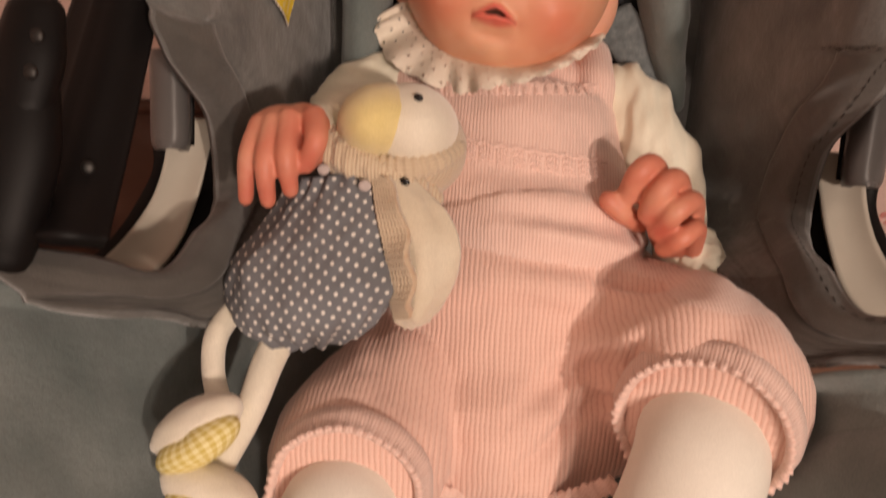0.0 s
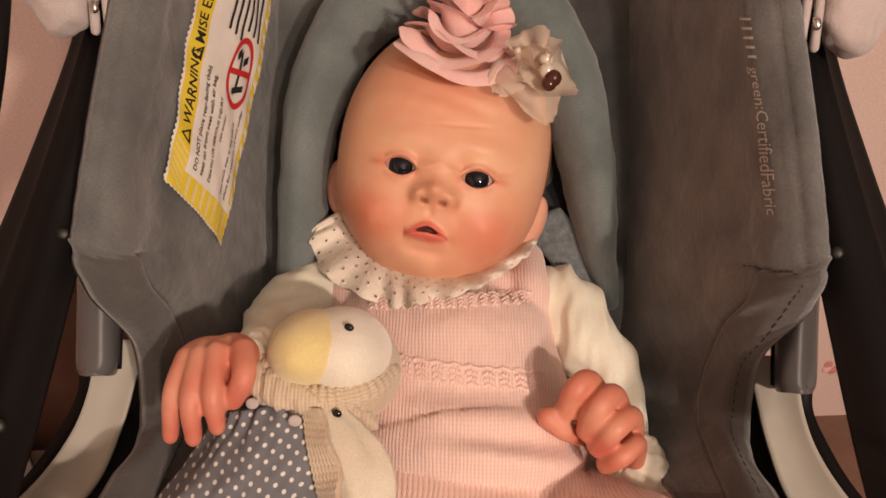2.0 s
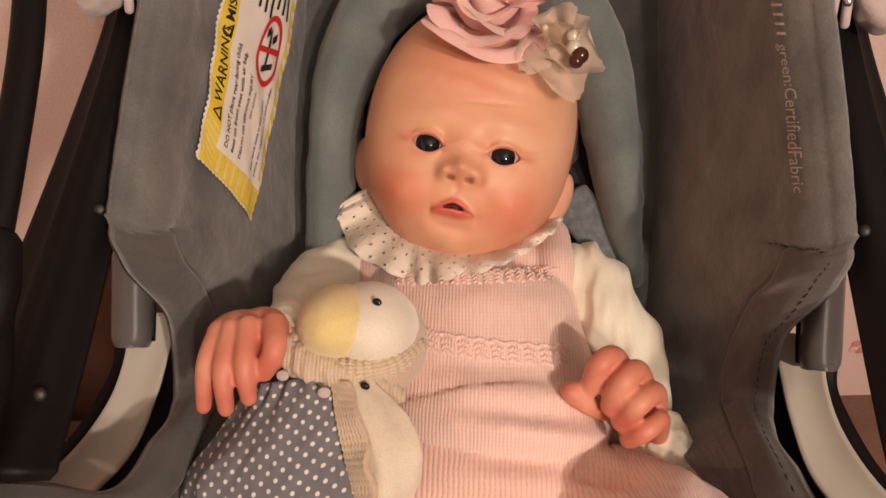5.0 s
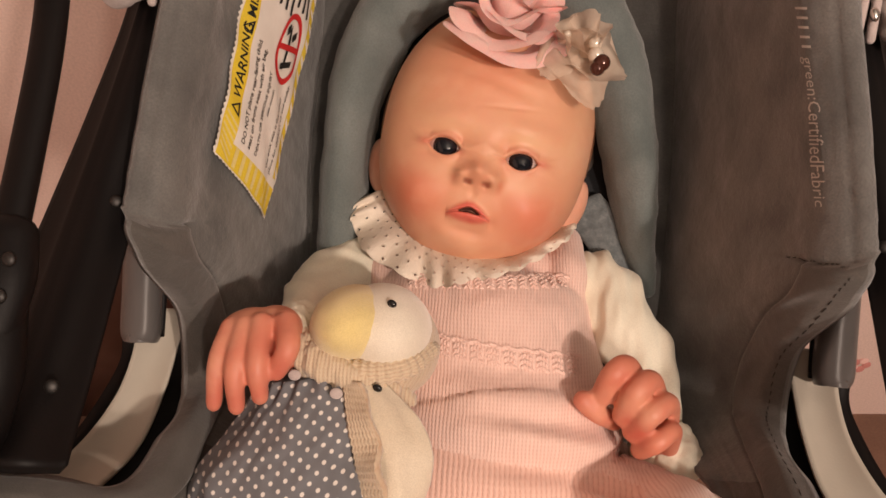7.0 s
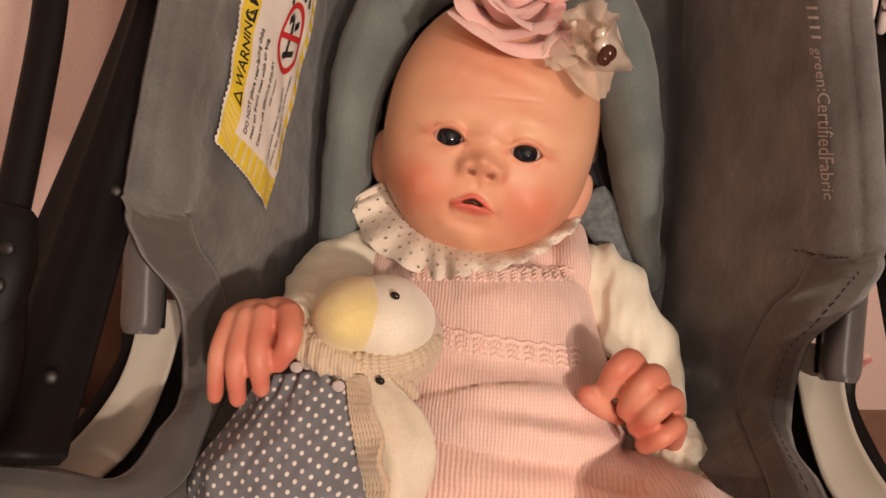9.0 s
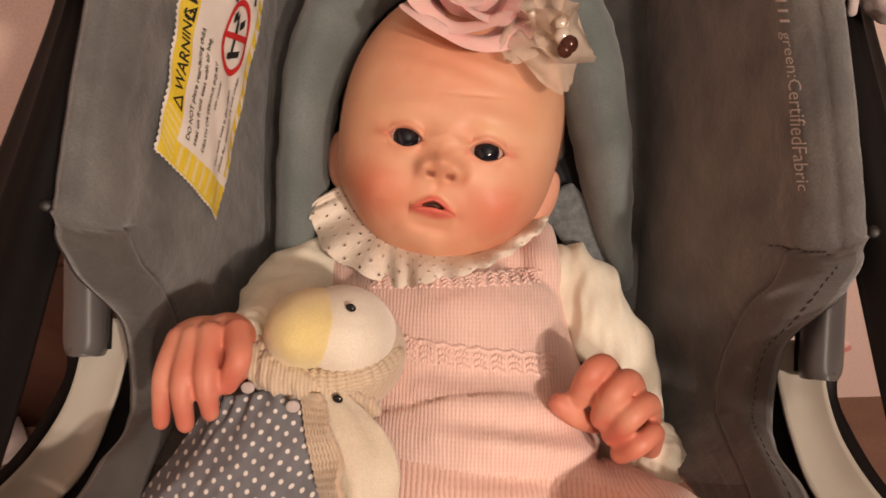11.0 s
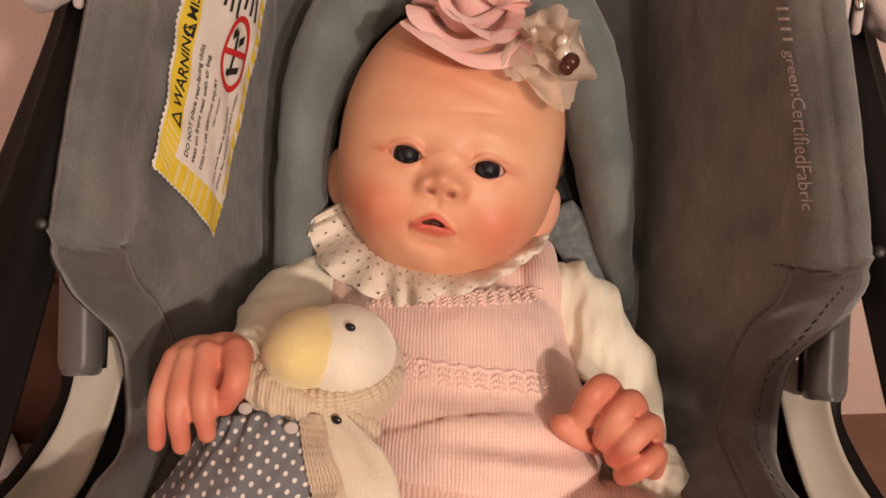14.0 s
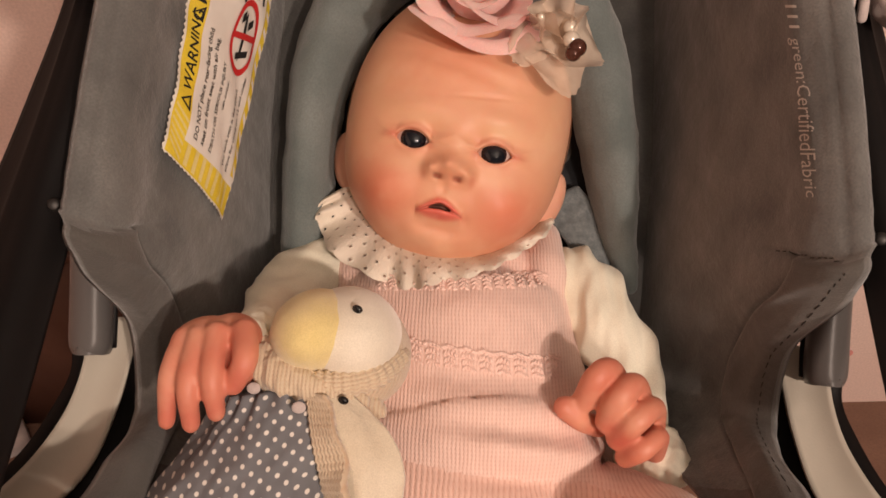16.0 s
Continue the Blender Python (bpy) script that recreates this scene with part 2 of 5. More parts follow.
def glide(points, n):
    """n points along a smooth line through the given ones (tuples of any length)."""
    pts = np.array(points, float)
    if len(pts) == 2:
        return pts[0] + (pts[1] - pts[0]) * np.linspace(0, 1, n)[:, None]
    ext = np.vstack([2 * pts[0] - pts[1], pts, 2 * pts[-1] - pts[-2]])
    out = []
    for s in np.linspace(0, len(pts) - 1 - 1e-9, n):
        i = int(s)
        f = s - i
        a, b, c, d = ext[i:i + 4]
        out.append(0.5 * (2 * b + (c - a) * f + (2 * a - 5 * b + 4 * c - d) * f * f + (3 * b - a - 3 * c + d) * f ** 3))
    return np.array(out)


def grid(bm, g, closed=False, uvs=None, mat=0, caps=False):
    """Faces over a grid of points; closed joins the last column to the first."""
    nv, nu = g.shape[:2]
    layer = bm.loops.layers.uv.verify()
    vs = [[bm.verts.new(g[i, j]) for j in range(nu)] for i in range(nv)]
    if uvs is None:
        du = np.linalg.norm(np.diff(np.concatenate([g, g[:, :1]], 1), axis=1), axis=2).mean(0)
        dv = np.linalg.norm(np.diff(g, axis=0), axis=2).mean(1)
        uu, vv = np.concatenate([[0], np.cumsum(du)]), np.concatenate([[0], np.cumsum(dv)])
    for i in range(nv - 1):
        for j in range(nu if closed else nu - 1):
            k = (j + 1) % nu
            f = bm.faces.new((vs[i][j], vs[i][k], vs[i + 1][k], vs[i + 1][j]))
            f.material_index = mat
            for loop, (a, b) in zip(f.loops, ((i, j), (i, j + 1), (i + 1, j + 1), (i + 1, j))):
                loop[layer].uv = (uu[b], vv[a]) if uvs is None else uvs[a, b % nu]
    if caps and closed:
        for ring in (vs[0], vs[-1]):
            bm.faces.new(ring).material_index = mat
    return vs


def tube(bm, path, radii, n=40, sides=16, up=(0, 0, 1), mat=0, round_ends=True):
    """A swept, closed limb. radii: (across, along 'up') at each path point."""
    radii = [(r, r) if not isinstance(r, (tuple, list)) else r for r in radii]
    line, rr = glide(path, n), glide(radii, n)
    if round_ends:
        ends = np.array([math.cos(a) for a in np.linspace(math.pi / 2 * 0.94, 0, 5)])
        tan0, tan1 = line[0] - line[1], line[-1] - line[-2]
        tan0, tan1 = tan0 / np.linalg.norm(tan0), tan1 / np.linalg.norm(tan1)
        r0, r1 = rr[0].min(), rr[-1].min()
        pre = [line[0] + tan0 * r0 * math.sqrt(1 - e * e) for e in ends[:-1]]
        post = [line[-1] + tan1 * r1 * math.sqrt(1 - e * e) for e in ends[:-1][::-1]]
        rr = np.vstack([[rr[0] * e for e in ends[:-1]], rr, [rr[-1] * e for e in ends[:-1][::-1]]])
        line = np.vstack([pre, line, post])
    tan = np.gradient(line, axis=0)
    tan /= np.linalg.norm(tan, axis=1)[:, None]
    g = []
    for p, t, r in zip(line, tan, rr):
        side = np.cross(t, up)
        side /= np.linalg.norm(side) + 1e-9
        top = np.cross(side, t)
        g.append([p + side * r[0] * math.cos(a) + top * r[1] * math.sin(a) for a in np.linspace(0, 2 * math.pi, sides, endpoint=False)])
    return grid(bm, np.array(g), True, mat=mat, caps=True)


def sheet(bm, rows, nu, nv, thick, lift=None, mat=0, flip=False):
    """A padded sheet through rows of points, with a real thickness behind it. lift(s, t): metres proud of the smooth face."""
    rows = [glide(r, nu) for r in rows]
    g = np.array([glide([r[j] for r in rows], nv) for j in range(nu)]).transpose(1, 0, 2)
    gu, gv = np.gradient(g, axis=1), np.gradient(g, axis=0)
    nrm = np.cross(gu, gv)
    nrm /= np.linalg.norm(nrm, axis=2)[:, :, None] + 1e-12
    if flip:
        nrm = -nrm
    if lift:
        h = np.array([[lift(j / (nu - 1), i / (nv - 1)) for j in range(nu)] for i in range(nv)])
        g = g + nrm * h[:, :, None]
    front, back = grid(bm, g, mat=mat), grid(bm, g - nrm * thick, mat=mat)
    rim = lambda v: v[0] + [r[-1] for r in v[1:-1]] + v[-1][::-1] + [r[0] for r in v[-2:0:-1]]
    a, b = rim(front), rim(back)
    for i in range(len(a)):
        k = (i + 1) % len(a)
        bm.faces.new((a[i], a[k], b[k], b[i])).material_index = mat
    return g


def egg(bm, centre, radii, turn=(0, 0, 0), nu=32, nv=20, shape=None, mat=0):
    """An ellipsoid; shape(d) gives a factor for each unit direction."""
    rot = Euler([radians(a) for a in turn]).to_matrix()
    g = []
    for th in np.linspace(0.03, math.pi - 0.03, nv):
        row = []
        for ph in np.linspace(0, 2 * math.pi, nu, endpoint=False):
            d = Vector((math.sin(th) * math.cos(ph), math.cos(th), math.sin(th) * math.sin(ph)))
            k = shape(d) if shape else 1.0
            row.append(Vector(centre) + rot @ Vector((d.x * radii[0] * k, d.y * radii[1] * k, d.z * radii[2] * k)))
        g.append(row)
    return grid(bm, np.array(g), True, mat=mat, caps=True)


def fused(bm, voxel, rounds, move=None):
    """Melts overlapping closed forms into one skin and softens it; move(p) shifts each point (in seat axes)."""
    me = bpy.data.meshes.new("melt")
    bmesh.ops.recalc_face_normals(bm, faces=bm.faces)
    bm.to_mesh(me)
    bm.free()
    ob = new("melt", me)
    mod = ob.modifiers.new("remesh", "REMESH")
    mod.mode, mod.voxel_size = "VOXEL", voxel
    soft = ob.modifiers.new("smooth", "SMOOTH")
    soft.factor, soft.iterations = 0.5, rounds
    bpy.context.view_layer.update()
    got = bpy.data.meshes.new_from_object(ob.evaluated_get(bpy.context.evaluated_depsgraph_get()))
    bpy.data.objects.remove(ob)
    out = bmesh.new()
    out.from_mesh(got)
    layer = out.loops.layers.uv.verify()
    out.normal_update()
    if move:
        shift = [move(v.co, v.normal) for v in out.verts]
        for v, s in zip(out.verts, shift):
            v.co += s
    for f in out.faces:
        for loop in f.loops:
            loop[layer].uv = (loop.vert.co.x, loop.vert.co.y)
    return out


def bump_at(p, c, r, h):
    """A soft swelling of height h round c, falling off over r (a number or one for each axis)."""
    r = (r, r, r) if not isinstance(r, tuple) else r
    q = sum(((p[i] - c[i]) / r[i]) ** 2 for i in range(3))
    return h * math.exp(-q)


def mirrored(points):
    return [(-x, y, z) for x, y, z in points]


# ---- the room ----
def slab(name, lo, hi, mat, label, category):
    bm = bmesh.new()
    bmesh.ops.create_cube(bm, size=1)
    bm.transform(Matrix.LocRotScale([(a + b) / 2 for a, b in zip(lo, hi)], None, [b - a for a, b in zip(lo, hi)]))
    return tagged(part(name, bm, mat, None, "", ROOM, False), label, category, kind="structure")


slab("floor", (-3.2, -4.2, -0.1), (3.2, 0.93, 0.0), FLOORBROWN, "brown carpeted floor under the pushchair", "floor")
slab("wall_north", (-3.2, 0.93, -0.1), (3.2, 1.03, 2.7), PINKWALL, "unseen pale pink wall set close to bounce lamp light behind the seat", "wall")
slab("wall_south", (-3.2, -4.3, -0.1), (3.2, -4.2, 2.7), GREYWALL, "grey painted wall", "wall")
slab("wall_east", (3.2, -4.3, -0.1), (3.3, 1.08, 2.7), GREYWALL, "grey painted wall", "wall")
# unseen wall, pulled in close and pale to bounce light onto the right wing
slab("bounce_wall_west", (-1.6, -4.3, -0.1), (-1.5, 1.08, 2.7), PINKWALL, "unseen pale pink wall set close to bounce lamp light", "wall")
slab("ceiling", (-3.3, -4.3, 2.7), (3.3, 1.08, 2.8), CEIL, "plain pale grey ceiling", "ceiling")

# ---- the infant car seat ----
seat = empty("infant_car_seat", "grey suede infant car seat with dark shell, on a pushchair frame", "car seat", seat_point((0, -0.05, -0.58)))

WING = [  # inner edge, two points across, outer edge; from the top down to below the side opening
    [(-0.1093, 0.2001, -0.5559), (-0.1237, 0.1743, -0.4853), (-0.1369, 0.1484, -0.4147), (-0.1438, 0.1339, -0.3750)],
    [(-0.1132, 0.1685, -0.5647), (-0.1265, 0.1443, -0.4853), (-0.1406, 0.1215, -0.4103), (-0.1478, 0.1094, -0.3706)],
    [(-0.1144, 0.0990, -0.5647), (-0.1310, 0.0837, -0.4809), (-0.1452, 0.0701, -0.4059), (-0.1522, 0.0624, -0.3635)],
    [(-0.1142, 0.0410, -0.5647), (-0.1322, 0.0340, -0.4765), (-0.1485, 0.0281, -0.4015), (-0.1555, 0.0248, -0.3600)],
    [(-0.1137, 0.0101, -0.5647), (-0.1324, 0.0079, -0.4765), (-0.1495, 0.0047, -0.4015), (-0.1567, 0.0051, -0.3600)],
    [(-0.1123, -0.0129, -0.5559), (-0.1322, -0.0134, -0.4853), (-0.1481, -0.0105, -0.4059), (-0.1617, -0.0061, -0.3574)],
    [(-0.1113, -0.0389, -0.5471), (-0.1309, -0.0373, -0.4941), (-0.1456, -0.0292, -0.4412), (-0.1576, -0.0257, -0.3794)],
    [(-0.1090, -0.0666, -0.5294), (-0.1299, -0.0632, -0.4985), (-0.1459, -0.0564, -0.4676), (-0.1557, -0.0481, -0.4191)],
    [(-0.1075, -0.0916, -0.5074), (-0.1272, -0.0888, -0.4897), (-0.1438, -0.0852, -0.4676), (-0.1552, -0.0762, -0.4324)],
    [(-0.1068, -0.1036, -0.4897), (-0.1248, -0.1011, -0.4765), (-0.1411, -0.0968, -0.4544), (-0.1526, -0.0893, -0.4218)],
    [(-0.1190, -0.1172, -0.4235), (-0.1289, -0.1164, -0.4147), (-0.1370, -0.1118, -0.4015), (-0.1481, -0.0986, -0.3838)],
    [(-0.1207, -0.1336, -0.3971), (-0.1298, -0.1352, -0.3882), (-0.1411, -0.1280, -0.3706), (-0.1544, -0.1147, -0.3485)],
    [(-0.1355, -0.1422, -0.3794), (-0.1461, -0.1387, -0.3618), (-0.1668, -0.1262, -0.3353), (-0.1803, -0.1046, -0.3132)],
    [(-0.1368, -0.1444, -0.3706), (-0.1526, -0.1363, -0.3441), (-0.1855, -0.1249, -0.3044), (-0.2168, -0.0949, -0.2868)],
]


def wing_lift(s, t):
    flap = min(1, max(0, (t - 0.335 - 0.05 * (s - 1)) / 0.018))
    plateau = 1 / (1 + math.exp(-(s - 0.735) / 0.010))
    roll = flap * (plateau * (0.0045 + 0.0015 * math.sin(math.pi * min(1, max(0, (s - 0.74) / 0.26)))) - 0.0030 * math.exp(-((s - 0.725) / 0.014) ** 2))
    roll -= flap * 0.0035 * max(0, (s - 0.94) / 0.06) ** 2
    roll += 0.0040 * plateau * math.exp(-((t - 0.395) / 0.045) ** 2)
    roll += (1 - flap) * (0.003 * math.exp(-((s - 0.80) / 0.12) ** 2) - 0.0014 * math.exp(-((s - 0.955) / 0.012) ** 2))
    pad = 0.004 * math.sin(math.pi * s) + 0.0020 * noise.noise((s * 4, t * 9, 0.3)) + 0.0009 * noise.noise((s * 12, t * 28, 3.3))
    stitch = 0.0007 * math.sin(t * 520) * math.exp(-((s - 0.955) / 0.02) ** 2)
    seam = -0.0035 * math.exp(-((t - 0.345 - 0.06 * (s - 1)) / 0.006) ** 2) * min(1, max(0, (s - 0.55) * 5)) * min(1, max(0, (1 - s) * 8))
    drop = -0.003 * max(0, (s - 0.93) / 0.07) ** 2 - 0.0045 * (1 - flap) * max(0, (s - 0.80) / 0.20) ** 2
    return roll + pad + seam + drop + stitch


for side in (1, -1):
    rows = WING if side == 1 else [mirrored(r) for r in WING]
    bm = bmesh.new()
    face = sheet(bm, rows, 70, 150, 0.004, wing_lift, flip=side == -1)
    for i, f in enumerate(list(bm.faces)[:2 * 149 * 69]):
        row, col = (i % (149 * 69)) // 69, i % 69
        f.material_index = 1 if (row / 149 > 0.345 + 0.06 * (col / 69 - 1) and col > 50) or row / 149 > 0.76 else 0
    bm.normal_update()
    wing_tree = BVHTree.FromBMesh(bm)
    side_wing = part("side_wing", bm, (SUEDE, BINDING), seat, "padded grey suede side wing with stitched edge")
    # dashes of dark thread across the seam and beside the binding
    if side == 1:
        continue
    bm = bmesh.new()
    for line in ([(int(149 * (0.347 + 0.06 * (j / 69 - 1))), j) for j in range(44, 66)], [(i, 67) for i in range(56, 140)]):
        for (i0, j0), (i1, j1) in zip(line[::2], line[1::2]):
            out = np.array((0.5 * side, 0, 0.85)) * 0.0004
            tube(bm, [tuple(face[i0, j0] + out), tuple(face[i1, j1] + out)], [0.00026] * 2, 3, 6, round_ends=False)
    tagged(part("stitching", bm, THREAD, side_wing, "dark sewing thread"), kind="stuff")

bm = bmesh.new()
sheet(bm, [[(x, y, -0.560 + (0.02 if y < -0.1 else 0)) for x in (-0.125, -0.06, 0.0, 0.06, 0.125)] for y in (0.20, 0.12, 0.05, -0.03, -0.10, -0.16)],
      40, 50, 0.02, lambda s, t: 0.002 * noise.noise((s * 6, t * 8, 1.0)))
part("backrest", bm, SUEDE, seat, "grey suede backrest pad")

# lower cushion in front of the side pads
bm = bmesh.new()
CUSHION = [
    [(-0.2460, -0.1260, -0.3000), (-0.2301, -0.1323, -0.3221), (-0.2024, -0.1434, -0.3706), (-0.1618, -0.1572, -0.4412), (-0.1158, -0.1720, -0.5029), (-0.0352, -0.1790, -0.5294), (0.0475, -0.1743, -0.5029), (0.1008, -0.1624, -0.4588), (0.1531, -0.1625, -0.3926), (0.1732, -0.1523, -0.3618), (0.1881, -0.1454, -0.3441)],
    [(-0.2366, -0.1469, -0.2859), (-0.2218, -0.1550, -0.3079), (-0.1958, -0.1698, -0.3565), (-0.1568, -0.1893, -0.4271), (-0.1118, -0.2088, -0.4888), (-0.0324, -0.2176, -0.5153), (0.0488, -0.2105, -0.4888), (0.1008, -0.1949, -0.4447), (0.1509, -0.1893, -0.3785), (0.1699, -0.1765, -0.3476), (0.1839, -0.1682, -0.3300)],
    [(-0.2207, -0.1919, -0.2612), (-0.2076, -0.2016, -0.2832), (-0.1843, -0.2235, -0.3318), (-0.1479, -0.2552, -0.4024), (-0.1045, -0.2820, -0.4641), (-0.0273, -0.2889, -0.4906), (0.0509, -0.2697, -0.4641), (0.1001, -0.2441, -0.4200), (0.1440, -0.2082, -0.3538), (0.1606, -0.1918, -0.3229), (0.1730, -0.1821, -0.3053)],
    [(-0.2095, -0.2287, -0.2435), (-0.1977, -0.2423, -0.2656), (-0.1763, -0.2727, -0.3141), (-0.1414, -0.3164, -0.3847), (-0.0988, -0.3536, -0.4465), (-0.0224, -0.3644, -0.4729), (0.0544, -0.3399, -0.4465), (0.1021, -0.3063, -0.4024), (0.1433, -0.2586, -0.3362), (0.1584, -0.2368, -0.3053), (0.1697, -0.2240, -0.2876)],
]
sheet(bm, CUSHION, 90, 50, 0.02, lambda s, t: 0.0015 * noise.noise((s * 12, t * 6, 2.0)) - 0.012 * max(0, 0.06 - t) / 0.06)
part("seat_cushion", bm, TEAL, seat, "blue-grey suede seat cushion")

# horseshoe head support
bm = bmesh.new()
tube(bm, [(-0.0916, -0.0663, -0.5294), (-0.0929, -0.0047, -0.5250), (-0.0908, 0.0665, -0.5206), (-0.0803, 0.1156, -0.5162), (-0.0530, 0.1570, -0.5118), (-0.0043, 0.1753, -0.5118), (0.0415, 0.1620, -0.5118), (0.0689, 0.1250, -0.5162), (0.0852, 0.0693, -0.5206), (0.0945, 0.0199, -0.5294), (0.1050, -0.0215, -0.5400)],
     [(0.0160, 0.026), (0.0150, 0.028), (0.0160, 0.030), (0.0196, 0.030), (0.0217, 0.030), (0.0217, 0.030), (0.0217, 0.030), (0.0207, 0.030), (0.0175, 0.030), (0.0130, 0.026), (0.0060, 0.016)], 110, 28)
bmesh.ops.recalc_face_normals(bm, faces=bm.faces)
bm.normal_update()
for v in bm.verts:
    v.co += v.normal * (0.0013 * noise.noise(Vector((v.co.x * 45, v.co.y * 60, v.co.z * 45))) + 0.0008 * noise.noise(Vector((v.co.x * 90, v.co.y * 190, 0))))
part("head_support", bm, TEAL, seat, "blue-grey padded horseshoe head support")

bm = bmesh.new()
sheet(bm, [[(x, y, -0.5475 + 0.006 * (x / 0.1) ** 2) for x in (-0.088, -0.05, 0.0, 0.05, 0.088)] for y in (0.150, 0.09, 0.03, -0.02, -0.07)], 30, 40, 0.006, lambda s, t: 0.0015 * noise.noise((s * 7, t * 9, 4.0)))
part("lining", bm, NAVY, seat, "dark navy lining inside the head support")

# harness straps and shoulder pad
for path, w, mat, name in (
    ([(0.0615, 0.0267, -0.5294), (0.0744, 0.0124, -0.5294), (0.0900, -0.0091, -0.5338)], 0.014, DENIM, "shoulder_pad"),
    ([(0.1080, 0.0545, -0.5471), (0.1106, 0.0097, -0.5471), (0.1121, -0.0238, -0.5426)], 0.009, BLACK, "harness_strap"),
    ([(0.1178, 0.1445, -0.5471), (0.1183, 0.1126, -0.5559), (0.1162, 0.0555, -0.5559)], 0.007, BLACK, "harness_strap"),
    ([(-0.1164, 0.1182, -0.5471), (-0.1157, 0.0517, -0.5559), (-0.1136, -0.0090, -0.5471)], 0.008, BLACK, "harness_strap"),
    ([(-0.0990, -0.0157, -0.5294), (-0.0812, 0.0027, -0.5294), (-0.0669, 0.0138, -0.5294)], 0.014, BLACK, "harness_strap")):
    bm = bmesh.new()
    tube(bm, path, [(w, 0.004)] * 3, 20, 12)
    part(name, bm, mat, seat)

# shell parts seen through the side openings, and the handle arms
for side in (1, -1):
    flip = (lambda ps: ps) if side == 1 else mirrored
    bm = bmesh.new()
    sheet(bm, [flip([a, b]) for a, b in (((-0.1963, -0.0479, -0.4544), (-0.1700, -0.0484, -0.4632)), ((-0.1940, -0.0706, -0.4500), (-0.1721, -0.0684, -0.4588)), ((-0.1962, -0.0955, -0.4368), (-0.1734, -0.0924, -0.4456)), ((-0.2043, -0.1148, -0.4191), (-0.1792, -0.1197, -0.4279)), ((-0.2186, -0.1323, -0.4015), (-0.1925, -0.1376, -0.4103)), ((-0.2378, -0.1417, -0.3882), (-0.2158, -0.1553, -0.3971)))],
          10, 40, 0.006, lambda s, t: 0.004 * math.sin(math.pi * s), flip=side == -1)
    part("shell_band", bm, CREAM, seat, "cream plastic shell band")
    bm = bmesh.new()
    sheet(bm, [flip([a, b]) for a, b in (((-0.2090, -0.0543, -0.4676), (-0.1584, -0.0499, -0.4809)), ((-0.2059, -0.0791, -0.4632), (-0.1631, -0.0740, -0.4765)), ((-0.2096, -0.0985, -0.4500), (-0.1638, -0.0990, -0.4632)), ((-0.2181, -0.1186, -0.4324), (-0.1714, -0.1274, -0.4456)), ((-0.2344, -0.1354, -0.4147), (-0.1890, -0.1491, -0.4279)), ((-0.2514, -0.1423, -0.3971), (-0.2117, -0.1659, -0.4103)))],
          10, 40, 0.006, None, flip=side == -1)
    part("shell_rim", bm, BLACK, seat, "black plastic shell rim")
    bm = bmesh.new()
    sheet(bm, [flip(row) for row in (((-0.1961, -0.0120, -0.4456), (-0.1906, -0.0117, -0.4359), (-0.1844, -0.0116, -0.4324), (-0.1811, -0.0116, -0.4359), (-0.1841, -0.0119, -0.4482)), ((-0.1956, -0.0395, -0.4456), (-0.1902, -0.0386, -0.4359), (-0.1839, -0.0382, -0.4324), (-0.1807, -0.0384, -0.4359), (-0.1836, -0.0395, -0.4482)), ((-0.1953, -0.0593, -0.4456), (-0.1899, -0.0579, -0.4359), (-0.1836, -0.0574, -0.4324), (-0.1803, -0.0578, -0.4359), (-0.1833, -0.0594, -0.4482)), ((-0.1934, -0.0638, -0.4456), (-0.1880, -0.0624, -0.4359), (-0.1853, -0.0619, -0.4324), (-0.1821, -0.0623, -0.4359), (-0.1851, -0.0640, -0.4482)), ((-0.1934, -0.0662, -0.4456), (-0.1880, -0.0648, -0.4359), (-0.1853, -0.0642, -0.4324), (-0.1820, -0.0647, -0.4359), (-0.1850, -0.0665, -0.4482)))],
          20, 24, 0.005, None, flip=side == -1)
    latch = part("release_latch", bm, GREY, seat, "grey plastic release latch")
    bm = bmesh.new()
    sheet(bm, [flip([a, c]) for a, c in (((-0.1852, -0.0149, -0.4474), (-0.1767, -0.0149, -0.4491)), ((-0.1844, -0.0624, -0.4474), (-0.1769, -0.0625, -0.4491)))], 6, 10, 0.004, None, flip=side == -1)
    part("slot", bm, BLACK, latch, "dark slot beside the latch")
    # handle arm: a long flat plate running down past the wing
    arm_rows = [[(-0.1857, 0.1629, -0.4324), (-0.1718, 0.1597, -0.4235), (-0.1621, 0.1633, -0.4324)], [(-0.1878, 0.1050, -0.4147), (-0.1749, 0.1029, -0.4059), (-0.1631, 0.1054, -0.4147)], [(-0.1969, 0.0487, -0.3971), (-0.1785, 0.0475, -0.3856), (-0.1689, 0.0491, -0.3971)],
                [(-0.2048, 0.0021, -0.3794), (-0.1827, 0.0023, -0.3688), (-0.1711, 0.0027, -0.3794)], [(-0.2090, -0.0466, -0.3529), (-0.1824, -0.0448, -0.3415), (-0.1707, -0.0460, -0.3529)], [(-0.2067, -0.0801, -0.3309), (-0.1810, -0.0770, -0.3194), (-0.1687, -0.0795, -0.3309)], [(-0.2041, -0.1003, -0.3088), (-0.1762, -0.0962, -0.2974), (-0.1640, -0.0996, -0.3088)]]
    bm = bmesh.new()
    sheet(bm, [flip(r) for r in arm_rows], 20, 60, 0.007, lambda s, t: 0.002 * math.sin(math.pi * s) - 0.0018 * math.exp(-((s - 0.30) / 0.03) ** 2), flip=side == -1)
    arm = part("handle_arm", bm, DARK, seat, "dark plastic handle arm")
